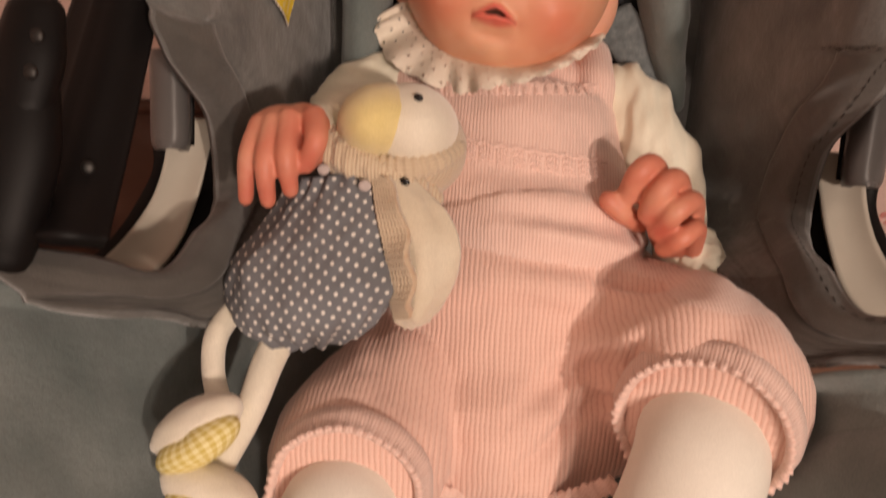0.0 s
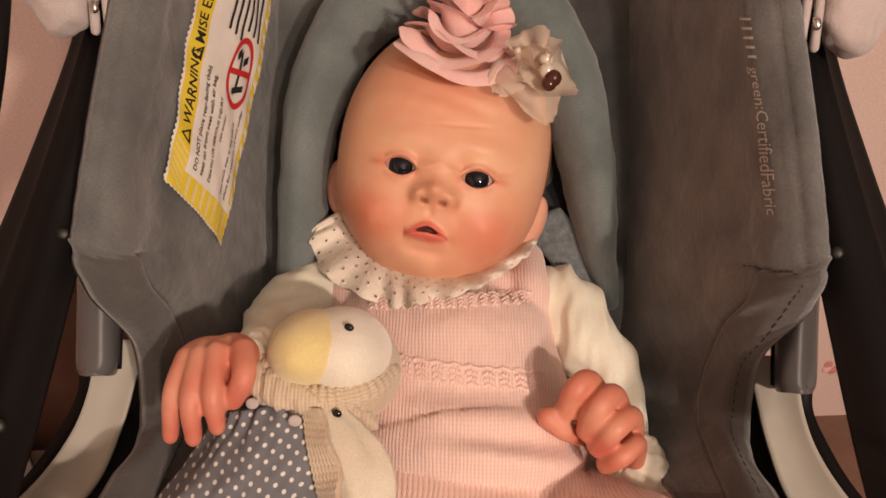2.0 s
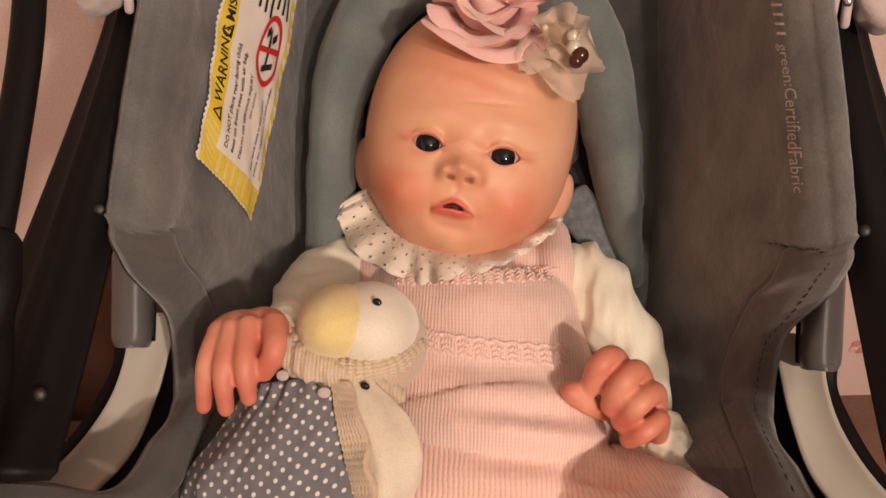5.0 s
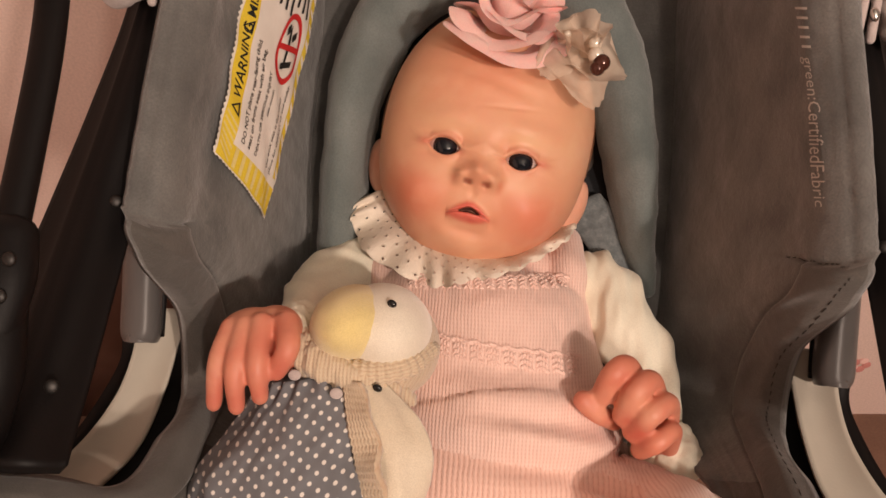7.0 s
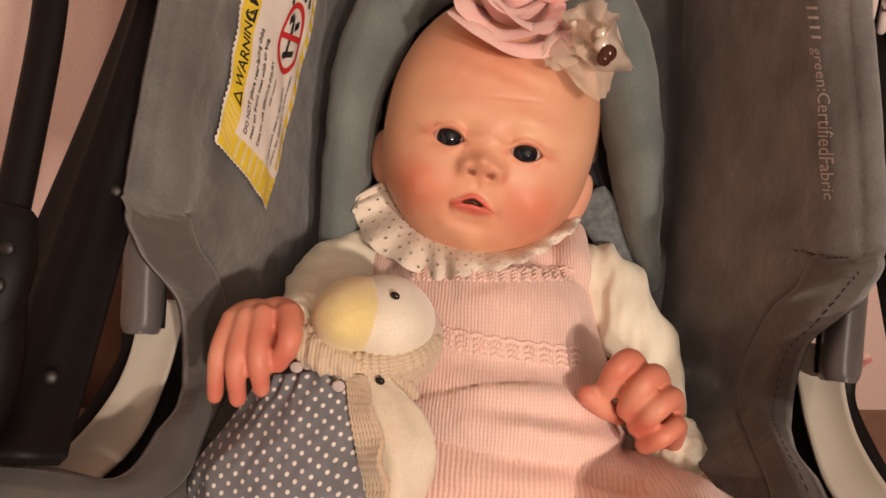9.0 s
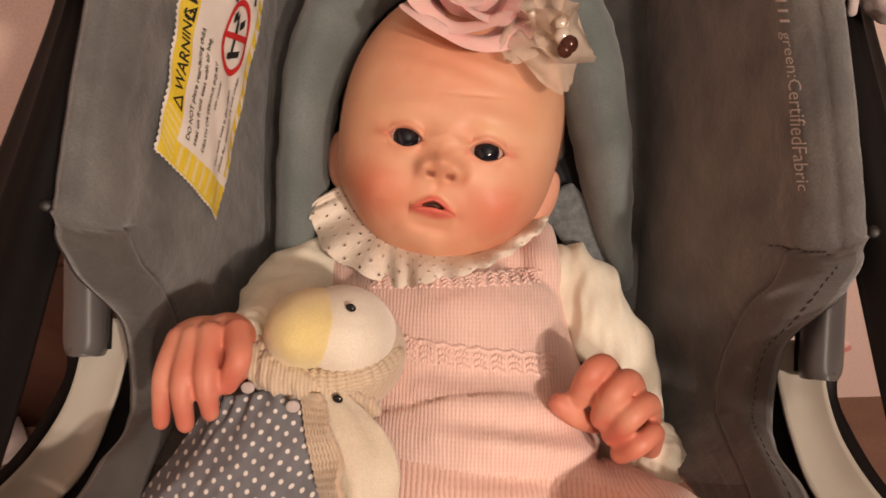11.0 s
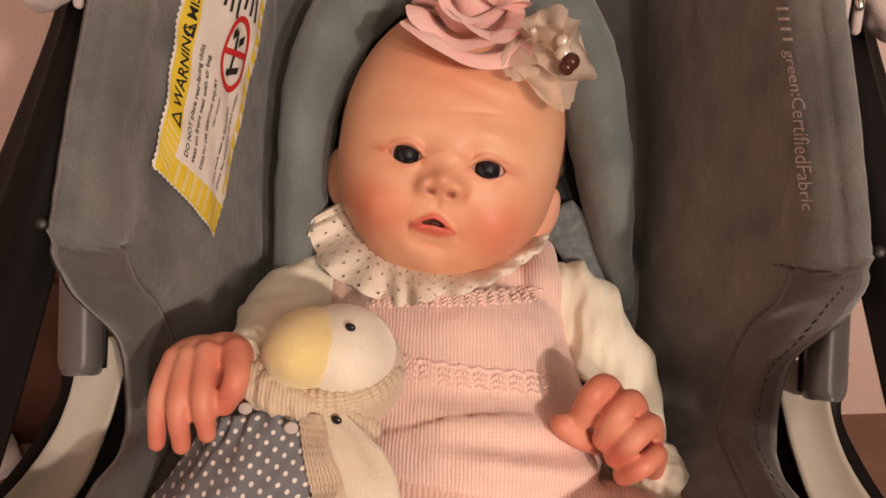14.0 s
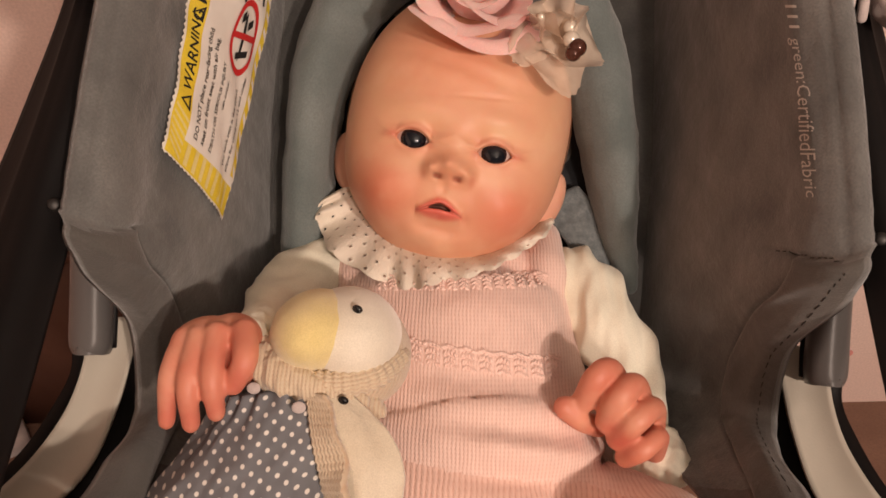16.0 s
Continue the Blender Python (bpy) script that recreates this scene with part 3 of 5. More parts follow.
    for c in ((-0.1735, 0.0083, -0.3679), (-0.1734, -0.0680, -0.3176)):
        bm = bmesh.new()
        egg(bm, flip([c])[0], (0.003, 0.003, 0.0014), (0, 20 * side, 0), 16, 8)
        part("bolt", bm, IRON, arm, "small dark steel bolt")

bm = bmesh.new()
sheet(bm, [[(-0.170, y, -0.42), (-0.164, y, -0.48), (-0.140, y, -0.575), (0.0, y, -0.600), (0.140, y, -0.575), (0.164, y, -0.48), (0.170, y, -0.42)] for y in (0.24, 0.14, 0.06, 0.0)], 50, 24, 0.006, flip=True)
part("shell", bm, DARK, seat, "dark plastic outer shell")
bm = bmesh.new()
sheet(bm, [[(-0.10, y, z), (0.0, y, z - 0.015), (0.10, y, z)] for y, z in ((0.0, -0.590), (-0.08, -0.585), (-0.15, -0.57), (-0.22, -0.50), (-0.28, -0.42))], 24, 30, 0.006, flip=True)
part("shell", bm, DARK, seat, "dark plastic outer shell")

# unseen box under the seat, added to block lamp light from the left wall
bm = bmesh.new()
bmesh.ops.create_cube(bm, size=1)
bmesh.ops.bevel(bm, geom=bm.edges[:], offset=0.12, segments=4, affect="EDGES")
bm.transform(Matrix.LocRotScale((0.0, 0.30, 0.60), None, (0.35, 0.34, 0.17)))
part("base", bm, DARK, seat, "unseen dark box under the cushion, added to shade the wall behind", ROOM)

# ---- pushchair frame: poles outside the seat, down to the floor ----
frame_ob = empty("pushchair", "dark pushchair frame poles carrying the seat", "pushchair", (0, 0.3, 0))
for side in (1,):
    flip = (lambda ps: ps) if side == 1 else mirrored
    bm = bmesh.new()
    tube(bm, flip([(-0.1994, 0.1215, -0.3529), (-0.1945, 0.0740, -0.3397), (-0.1932, 0.0273, -0.3265), (-0.1922, -0.0139, -0.3132)]), [(0.0075, 0.005)] * 4, 30, 12, round_ends=False)
    pole = part("pole", bm, BLACK, frame_ob, "flat black pole")
    bm = bmesh.new()
    tube(bm, flip([(-0.1915, -0.0084, -0.3132), (-0.1919, -0.0249, -0.3088), (-0.1925, -0.0442, -0.3044)]), [(0.012, 0.008), (0.0145, 0.009), (0.012, 0.008)], 24, 12)
    joint = part("pole_joint", bm, BLACK, frame_ob, "black plastic joint")
    for c in ((-0.1850, -0.0178, -0.3023), (-0.1858, -0.0316, -0.2985)):
        bm = bmesh.new()
        egg(bm, flip([c])[0], (0.003, 0.003, 0.0016), (0, 0, 0), 12, 8)
        part("bolt", bm, IRON, joint)
bm = bmesh.new()
tube(bm, [(-0.1949, -0.0362, -0.3088), (-0.1965, -0.0604, -0.3044), (-0.1992, -0.0868, -0.3000), (-0.2021, -0.1023, -0.2982)], [(0.0146, 0.010), (0.0183, 0.012), (0.0167, 0.012), (0.0146, 0.010)], 30, 20)
part("hub", bm, DARK, frame_ob, "dark plastic folding hub")
under = Vector((0.0, 0.32, 0.52))
for x in (-0.09, 0.09):
    bm = bmesh.new()
    tube(bm, [(under.x + x, under.y, under.z + 0.01), (under.x + x * 1.1, under.y + 0.03, 0.35), (under.x + x * 1.2, under.y + 0.05, 0.0)], [0.014] * 3, 20, 12, (0, 1, 0), round_ends=False)
    part("leg", bm, BLACK, frame_ob, "", ROOM)
bm = bmesh.new()
tube(bm, [tuple(under + Vector((-0.11, 0, 0.012))), tuple(under + Vector((0.11, 0, 0.012)))], [0.012] * 2, 8, 12)
part("crossbar", bm, BLACK, frame_ob, "", ROOM)

# ---- warning label sewn to one wing, and the print on the other ----
def patch(p00, p10, p01, p11, bulge=0.0, crease=0.0, bow=0.0):
    """A point of a four-cornered patch: q across, p along, h metres proud."""
    a, b, c, d = (Vector(x) for x in (p00, p10, p01, p11))
    nrm = (b - a).cross(c - a).normalized()
    if nrm.z < 0:
        nrm = -nrm
    return lambda q, p, h=0.0: a.lerp(b, q).lerp(c.lerp(d, q), p) + Vector((bow * q * math.sin(math.pi * p), 0, 0)) + nrm * (h + bulge * math.sin(math.pi * q) + 0.0012 * math.sin(7 * p + 2 * q) + crease * math.sin(26 * p + 9 * q + 1.5 * math.sin(8 * q)))


def letters(name, text, at, size, surface, wide, tall, mat, parent, shear=0.0, h=0.0007, bold=0.014):
    """Text lying on a patch: at = (q, p) of its start, running along p with its top towards smaller q."""
    cu = bpy.data.curves.new(name, "FONT")
    cu.body, cu.size, cu.shear, cu.resolution_u, cu.offset = text, 1.0, shear, 2, bold
    ob = new(name, cu)
    bpy.context.view_layer.update()
    me = bpy.data.meshes.new_from_object(ob.evaluated_get(bpy.context.evaluated_depsgraph_get()))
    bpy.data.objects.remove(ob)
    bm = bmesh.new()
    bm.from_mesh(me)
    bmesh.ops.triangulate(bm, faces=bm.faces)
    for v in bm.verts:
        v.co = surface(at[0] - v.co.y * size / wide, at[1] + v.co.x * size / tall, h)
    return part(name, bm, mat, parent, "", SEAT, False)


def strip(surface, q0, q1, p0, p1, h, nq=2, np_=2, skew=0.0):
    bm = bmesh.new()
    g = np.array([[surface(q0 + (q1 - q0) * j / (nq - 1), p0 + (p1 - p0) * i / (np_ - 1) + skew * j / (nq - 1), h) for j in range(nq)] for i in range(np_)])
    grid(bm, g)
    return bm


label_face = patch((-0.1418, 0.0371, -0.4032), (-0.1289, 0.0064, -0.4615), (-0.1297, 0.1435, -0.4165), (-0.1121, 0.1727, -0.4994), 0.003, 0.0005, 0.0040)
WIDE, TALL = 0.062, 0.112
warning = empty("warning_label", "white cloth warning label with yellow striped border, sewn to the wing", "label", label_face(0.5, 0.5))
warning.location = seat_point(label_face(0.5, 0.5))
bpy.context.view_layer.update()
bm = bmesh.new()
g = np.array([[label_face(q + 0.008 * math.sin(p * 210) * (1 if q in (0.0, 1.0) else 0), p + 0.004 * math.sin(q * 130) * (1 if p == 0.0 else 0), 0.0) for q in np.linspace(0, 1, 90)] for p in np.linspace(0, 1, 220)])
back = g - np.array((0, 0, 0.0006))
grid(bm, g), grid(bm, back)
part("cloth", bm, LABEL_WHITE, warning, "white woven label cloth")
part("warning_band", strip(label_face, 0.02, 0.19, 0.005, 0.995, 0.0004, 6, 40), LABEL_YELLOW, warning, "yellow printed band")
part("warning_band", strip(label_face, 0.92, 0.99, 0.13, 0.995, 0.0004, 3, 40), LABEL_YELLOW, warning)
part("warning_band", strip(label_face, 0.19, 0.99, 0.005, 0.10, 0.0004, 12, 6), LABEL_YELLOW, warning)
for i in range(6):
    part("stripe", strip(label_face, 0.03, 0.185, 0.062 + i * 0.03, 0.074 + i * 0.03, 0.0007, 2, 2, -0.05), LABEL_PALE, warning)
for i in range(7):
    part("stripe", strip(label_face, 0.23 + i * 0.105, 0.275 + i * 0.105, 0.012, 0.098, 0.0007, 2, 2, 0.0), LABEL_PALE, warning)
for i in range(14):
    part("stripe", strip(label_face, 0.925, 0.988, 0.15 + i * 0.06, 0.172 + i * 0.06, 0.0007, 2, 2, -0.03), LABEL_WHITE, warning)
letters("lettering", "WARNING", (0.155, 0.285), 0.0082, label_face, WIDE, TALL, PRINT_BLACK, warning, 0.25)
letters("lettering", "MISE EN GARDE", (0.155, 0.665), 0.0082, label_face, WIDE, TALL, PRINT_BLACK, warning, 0.25)
for p in (0.245, 0.625):
    bm = bmesh.new()
    tri = [label_face(q, pp, 0.0008) for q, pp in ((0.165, p - 0.035), (0.165, p + 0.035), (0.05, p))]
    inner = [label_face(q, pp, 0.0008) for q, pp in ((0.145, p - 0.02), (0.145, p + 0.02), (0.078, p))]
    o, n_ = [bm.verts.new(v) for v in tri], [bm.verts.new(v) for v in inner]
    for i in range(3):
        bm.faces.new((o[i], o[(i + 1) % 3], n_[(i + 1) % 3], n_[i]))
    part("warning_triangle", bm, PRINT_BLACK, warning)
for q, p, size, text in ((0.30, 0.125, 0.0039, "DO NOT place rear-facing child"), (0.385, 0.125, 0.0039, "seat on front seat with air bag."), (0.50, 0.125, 0.0031, "DEATH OR SERIOUS INJURY"),
                         (0.575, 0.30, 0.0030, "can occur."), (0.74, 0.125, 0.0029, "The back seat is the safest"), (0.83, 0.125, 0.0029, "place for children 12 and under.")):
    letters("lettering", text, (q, p), size, label_face, WIDE, TALL, PRINT_BLACK, warning, 0.1)
for i in range(6):
    part("text_bar", strip(label_face, 0.40 + i * 0.085, 0.43 + i * 0.085, 0.76 - 0.02 * (i % 3), 0.985, 0.0007, 2, 6), PRINT_BLACK, warning)


def ring_on(surface, q, p, rq, rp, w, h):
    bm = bmesh.new()
    g = np.array([[surface(q + rq * k * math.cos(a), p + rp * k * math.sin(a), h) for a in np.linspace(0, 2 * math.pi, 40, endpoint=False)] for k in (1.0, 1.0 - w)])
    grid(bm, g, True)
    return bm


part("forbidden_sign", ring_on(label_face, 0.67, 0.590, 0.175, 0.145, 0.17, 0.0009), PRINT_RED, warning, "red forbidden ring")
part("forbidden_bar", strip(label_face, 0.51, 0.83, 0.578, 0.602, 0.0011, 4, 2, 0.0), PRINT_RED, warning)
for q0, q1, p0, p1 in ((0.60, 0.74, 0.500, 0.525), (0.63, 0.660, 0.495, 0.665), (0.68, 0.76, 0.615, 0.645), (0.58, 0.63, 0.635, 0.670)):
    part("sign_shape", strip(label_face, q0, q1, p0, p1, 0.0008, 3, 3, 0.02), PRINT_BLACK, warning)

print_face = patch((0.1422, 0.1236, -0.3847), (0.1384, 0.1283, -0.3997), (0.1542, 0.0253, -0.3750), (0.1511, 0.0261, -0.3900))
flat_face = print_face


def print_face(q, p, h=0.0):
    """The same strip, laid on the wing's surface."""
    base = flat_face(q, p)
    way = base.normalized()
    hit = wing_tree.ray_cast(base - way * 0.1, way)[0]
    return (hit if hit else base) + Vector((-0.7, 0, 0.6)) * 0.0022


fabric_print = empty("fabric_print", "silver lettering printed down the grey suede wing", "lettering", seat_point(print_face(0.5, 0.5)))
letters("lettering", "green:CertifiedFabric", (0.86, 0.300), 0.0094, print_face, 0.0112, 0.114, PRINT_GREY, fabric_print, 0.0, 0.0060, -0.004)
for i in range(5):
    part("text_bar", strip(print_face, 0.22, 0.80, 0.060 + i * 0.046, 0.072 + i * 0.046, 0.0060, 4, 3), PRINT_GREY, fabric_print)

# ---- the vinyl doll: one skin of head, fists and knees ----
TIP = radians(-8.7)
HEAD = Vector((-0.0051, 0.0575, -0.5074)) + Vector((0.0014, 0.009, 0))
HR = Vector((0.0638, 0.0785, 0.066))


def skin_paint(x, y, front):
    """Painted vinyl: blush, lips and lids, plus highlights and crease shade put into the colour, over arrays of places
    on the head.
    """
    c = np.ones(x.shape + (3,)) * np.array((0.81, 0.49, 0.345))

    def lay(colour, k):
        k = (k * front)[..., None]
        c[...] = c * (1 - k) + np.array(colour) * k

    def spot(cx, cy, rx, ry, e=2):
        return np.exp(-np.abs((x - cx) / rx) ** e - np.abs((y - cy) / ry) ** e)
    for s in (-1, 1):
        lay((0.74, 0.23, 0.15), 0.85 * spot(s * 0.034, -0.047, 0.020, 0.018))
        # palest lays: highlights painted under and over the eyes and at the temples
        lay((0.86, 0.60, 0.43), 0.55 * spot(s * 0.024, -0.031, 0.012, 0.005))
        lay((0.60, 0.17, 0.12), 0.80 * spot(s * 0.0325, -0.0175, 0.0052, 0.0024))
        lay((0.60, 0.18, 0.13), 0.60 * spot(s * 0.0118, -0.0205, 0.0022, 0.0020))
        lay((0.62, 0.22, 0.16), 0.70 * spot(s * 0.022, -0.0133, 0.0100, 0.0013))
        lay((0.72, 0.33, 0.24), 0.50 * spot(s * 0.021, -0.0240, 0.0090, 0.0013))
        lay((0.86, 0.62, 0.42), 0.60 * spot(s * 0.024, -0.0065, 0.014, 0.0036))
        # lid fold, nose side, mouth corner and nostril: recess shade painted in
        lay((0.66, 0.28, 0.19), 0.45 * np.exp(-((y + 0.0108 + 55 * (x - s * 0.0212) ** 2) / 0.0010) ** 2) * (np.abs(x - s * 0.0212) < 0.0105))
        lay((0.62, 0.22, 0.15), 0.60 * spot(s * 0.0128, -0.0345, 0.0018, 0.0036))
        lay((0.64, 0.26, 0.18), 0.45 * spot(s * 0.0130, -0.0535, 0.0022, 0.0018))
        lay((0.22, 0.05, 0.035), 0.90 * spot(s * 0.0050, -0.0349, 0.0024, 0.0014, 4))
        lay((0.83, 0.56, 0.37), 0.40 * spot(s * 0.046, 0.004, 0.012, 0.022))
    lay((0.77, 0.37, 0.25), 0.60 * spot(-0.012, 0.024, 0.028, 0.020))
    lay((0.76, 0.38, 0.26), 0.45 * spot(0, -0.031, 0.008, 0.005))
    lay((0.74, 0.36, 0.25), 0.40 * spot(0, -0.0610, 0.012, 0.0022))
    lay((0.86, 0.58, 0.42), 0.30 * spot(0, -0.0690, 0.010, 0.005))
    ax = np.abs(x + 0.001)
    top, low, line = mouth_lines(ax)
    lips = 1 / (1 + np.exp(-(top - y) / 0.0004)) / (1 + np.exp(-(y - low) / 0.0004)) * (ax < 0.0128)
    lay((0.74, 0.12, 0.11), 0.92 * lips)
    # parting and opening of the lips darkened as shade in the colour
    lay((0.42, 0.10, 0.08), 0.75 * np.exp(-((y - line) / 0.0006) ** 2) * (ax < 0.0122))
    lay((0.05, 0.010, 0.010), np.clip(mouth_gap(ax, y) * 1.5, 0, 1))
    return c * np.array((0.91, 0.80, 0.695))


def mouth_lines(ax):
    """Upper edge, lower edge and parting of the lips at a distance from the middle."""
    f = np.clip(ax / 0.0126, 0, 1)
    return -0.0448 - 0.0086 * f ** 1.3 - 0.0008 * np.exp(-(ax / 0.0014) ** 2), -0.0566 + 0.0028 * f ** 2, -0.0497 - 0.0040 * f ** 1.3


def mouth_gap(ax, y):
    """1 inside the small opening between the lips."""
    line = mouth_lines(ax)[2]
    half = 0.0014 * np.clip(1 - (ax / 0.0062) ** 2, 0, 1)
    return np.clip((half - np.abs(y - line)) / 0.0007 + 0.5, 0, 1) * (half > 0.0002)


def eye_opening(x, y, s):
    """Distance inside the almond between the lids (negative outside)."""
    u = (x - s * 0.0212) * s
    bow = np.clip(1 - (u / np.where(u > 0, 0.0092, 0.0084)) ** 2, 0, 1)
    mid = -0.0183 + 0.04 * u
    corner = (np.where(u > 0, 0.0092, 0.0084) - np.abs(u)) * 0.5
    return np.minimum(np.minimum(mid + 0.0042 * bow ** 0.70 - y, y - mid + 0.0044 * bow ** 0.9), np.maximum(corner, -0.01) + 0.0004)


def head_mesh(bm):
    """A doll's head with cheeks, nose, lips, chin and lids round the eye openings."""
    nu, nv = 440, 380
    turn = np.array(Matrix.Rotation(TIP, 3, "Z"))
    u = np.linspace(0, math.pi, nv)
    th = u - 0.3 * np.sin(2 * (u - 2.05))
    th = 0.02 + (math.pi - 0.04) * (th - th.min()) / (th.max() - th.min())
    v = np.linspace(0, 2 * math.pi, nu, endpoint=False)
    ph = v + 0.6 * np.cos(v)
    th, ph = np.meshgrid(th, ph, indexing="ij")
    dx, dy, dz = np.sin(th) * np.cos(ph), np.cos(th), np.sin(th) * np.sin(ph)
    e = 2.3 - 0.2 * np.tanh(dy * 3)
    k = (np.abs(dx) ** e + np.abs(dy) ** e + np.abs(dz) ** e) ** (-1 / e)
    x, y, z = dx * HR.x * k, dy * HR.y * k, dz * HR.z * k
    px = x * (1 - 0.20 * np.clip((-y - 0.040) / 0.038, 0, 1) ** 2)
    f = np.clip(dz * 2.5, 0, 1)

    def G(cx, cy, rx, ry, h):
        return h * np.exp(-((x - cx) / rx) ** 2 - ((y - cy) / ry) ** 2)
    h = np.zeros_like(x)
    for s in (-1, 1):
        h += G(s * 0.034, -0.049, 0.0155, 0.0150, 0.0068)                 # cheek
        h += G(s * 0.0212, -0.0183, 0.0130, 0.0080, -0.0030)              # socket
        h += G(s * 0.012, -0.0150, 0.0050, 0.0080, -0.0016)               # beside the bridge
        h += G(s * 0.022, -0.0020, 0.0150, 0.0060, 0.0022)                # brow
        gap = eye_opening(x, y, s)
        h += np.where(y > -0.0183, 0.0022, 0.0014) * np.exp(-((gap + 0.0012) / 0.0030) ** 2)             # lids
        h -= 0.0075 * np.clip(gap / 0.0008 + 0.5, 0, 1)                   # opening
        h += G(s * 0.0094, -0.0322, 0.0040, 0.0042, 0.0056)               # side of the nose
        h += G(s * 0.0050, -0.0352, 0.0023, 0.0014, -0.0034)              # nostril
        crease = s * (0.0128 + 0.25 * np.clip(-y - 0.034, 0, 0.02))
        h -= 0.0003 * np.exp(-((x - crease) / 0.0030) ** 2 - ((y + 0.042) / 0.008) ** 2)
        h += G(s * 0.0135, -0.0545, 0.0030, 0.0032, -0.0009)              # corner of the mouth
        h += G(s * 0.0150, -0.0640, 0.0070, 0.0050, 0.0016)
    h += G(0, -0.0292, 0.0072, 0.0058, 0.0104) + G(0, -0.0185, 0.0060, 0.0100, 0.0022)
    h += G(-0.001, -0.0400, 0.0022, 0.0032, -0.0012)                      # groove under the nose
    h += G(-0.001, -0.0500, 0.0160, 0.0105, 0.0022)                       # muzzle
    ax = np.abs(x + 0.001)
    top, low, line = mouth_lines(ax)
    body = np.clip(1 - (ax / 0.0128) ** 2, 0, 1) ** 0.6
    h += 0.0026 * body * np.exp(-((y - (top + line) / 2) / 0.0022) ** 2)
    h += 0.0034 * body * np.exp(-((y - (low + line) / 2) / 0.0024) ** 2)
    h -= 0.0024 * body * np.exp(-((y - line) / 0.0008) ** 2)
    h -= 0.0050 * mouth_gap(ax, y)
    h += G(0, -0.0606, 0.011, 0.0028, -0.0022) + G(0, -0.0690, 0.012, 0.0070, 0.0052)
    h += 0.0005 * np.sin(y * 520 + 3 * np.sin(x * 40)) * np.exp(-((y - 0.024) / 0.013) ** 2 - (x / 0.03) ** 2)
    h -= 0.0008 * np.exp(-((y - 0.0075 - 0.12 * x) / 0.0012) ** 2 - ((x - 0.010) / 0.012) ** 2)
    z = z + h * f
    paint = skin_paint(px, y, (dz > 0) * 1.0)
    low = np.clip((-y - 0.052) / 0.026, 0, 1)
    pts = np.stack([px, y - 0.0034 * low * low * (3 - 2 * low), z], -1) @ turn.T + np.array(HEAD)
    grid(bm, pts, True, caps=True)
    return list(paint.reshape(-1, 3))


def doll_mesh():
    bm = bmesh.new()
    layer = bm.verts.layers.float_color.new("paint")
    bm.loops.layers.uv.verify()
    colours = head_mesh(bm)
    turn = Matrix.Rotation(TIP, 3, "Z")
    # ears
    def ear(d):
        return 1 - 0.30 * math.exp(-((d.z - 0.5) / 0.4) ** 2 - ((d.y - 0.15) / 0.40) ** 2) - 0.12 * math.exp(-((d.y + 0.45) / 0.2) ** 2) * max(0, d.z)
    for x, lean in ((-0.0618, 10), (0.0618, -10)):
        egg(bm, HEAD + turn @ Vector((x, -0.0315, -0.004)), (0.0052, 0.0168, 0.0105), (0, 40 if x < 0 else -40, lean - 8.7), 36, 26, ear)
        colours += [np.array((0.70, 0.36, 0.25))] * (len(bm.verts) - len(colours))
    # glass eyes behind the lids
    for x in (-0.0212, 0.0212):
        egg(bm, HEAD + turn @ Vector((x, -0.0183, 0.0518)), (0.0098, 0.0098, 0.0094), (0, 0, 0), 36, 24, mat=2)
        egg(bm, HEAD + turn @ Vector((x, -0.0183, 0.0565)), (0.0073, 0.0073, 0.0053), (0, 0, 0), 36, 24, mat=1)
    # forearm ends with curled fingers
    fists = bmesh.new()
    egg(fists, (-0.1128, -0.0501, -0.3900), (0.0165, 0.0122, 0.014), (0, 0, 12))
    egg(fists, (-0.1015, -0.0471, -0.3935), (0.0122, 0.0106, 0.015), (0, 0, -15))
    egg(fists, (-0.1060, -0.0580, -0.3850), (0.0170, 0.0130, 0.011), (0, 0, -10))
    for path, r in (([(-0.1216, -0.0477, -0.3838), (-0.1247, -0.0633, -0.3750), (-0.1260, -0.0832, -0.3776)], 17), ([(-0.1142, -0.0464, -0.3812), (-0.1153, -0.0650, -0.3706), (-0.1143, -0.0830, -0.3741)], 18),
                    ([(-0.1062, -0.0445, -0.3794), (-0.1047, -0.0620, -0.3688), (-0.1032, -0.0773, -0.3724)], 18), ([(-0.0947, -0.0435, -0.3812), (-0.0912, -0.0538, -0.3697), (-0.0962, -0.0650, -0.3724)], 20)):
        tube(fists, path, [0.0003 * (r + 1), 0.0003 * (r - 1), 0.0003 * (r - 4)], 24, 14)
    egg(fists, (0.0933, -0.0942, -0.4500), (0.0145, 0.0169, 0.016), (0, 0, 25))
    for path, r in (([(0.0724, -0.0911, -0.4394), (0.0607, -0.0848, -0.4253), (0.0526, -0.0785, -0.4218)], 22), ([(0.0842, -0.0735, -0.4394), (0.0732, -0.0593, -0.4191), (0.0654, -0.0625, -0.4129), (0.0624, -0.0743, -0.4218)], 24),
                    ([(0.0948, -0.0808, -0.4394), (0.0848, -0.0656, -0.4165), (0.0759, -0.0704, -0.4076), (0.0729, -0.0838, -0.4182)], 24), ([(0.1009, -0.0897, -0.4394), (0.0941, -0.0762, -0.4165), (0.0840, -0.0805, -0.4059), (0.0782, -0.0917, -0.4182)], 23),
                    ([(0.1025, -0.1037, -0.4412), (0.0976, -0.0902, -0.4182), (0.0884, -0.0946, -0.4094), (0.0827, -0.1012, -0.4200)], 21)):
        tube(fists, path, [0.0003 * (r - 3)] * len(path), 24, 14)
    got = fused(fists, 0.0011, 9)
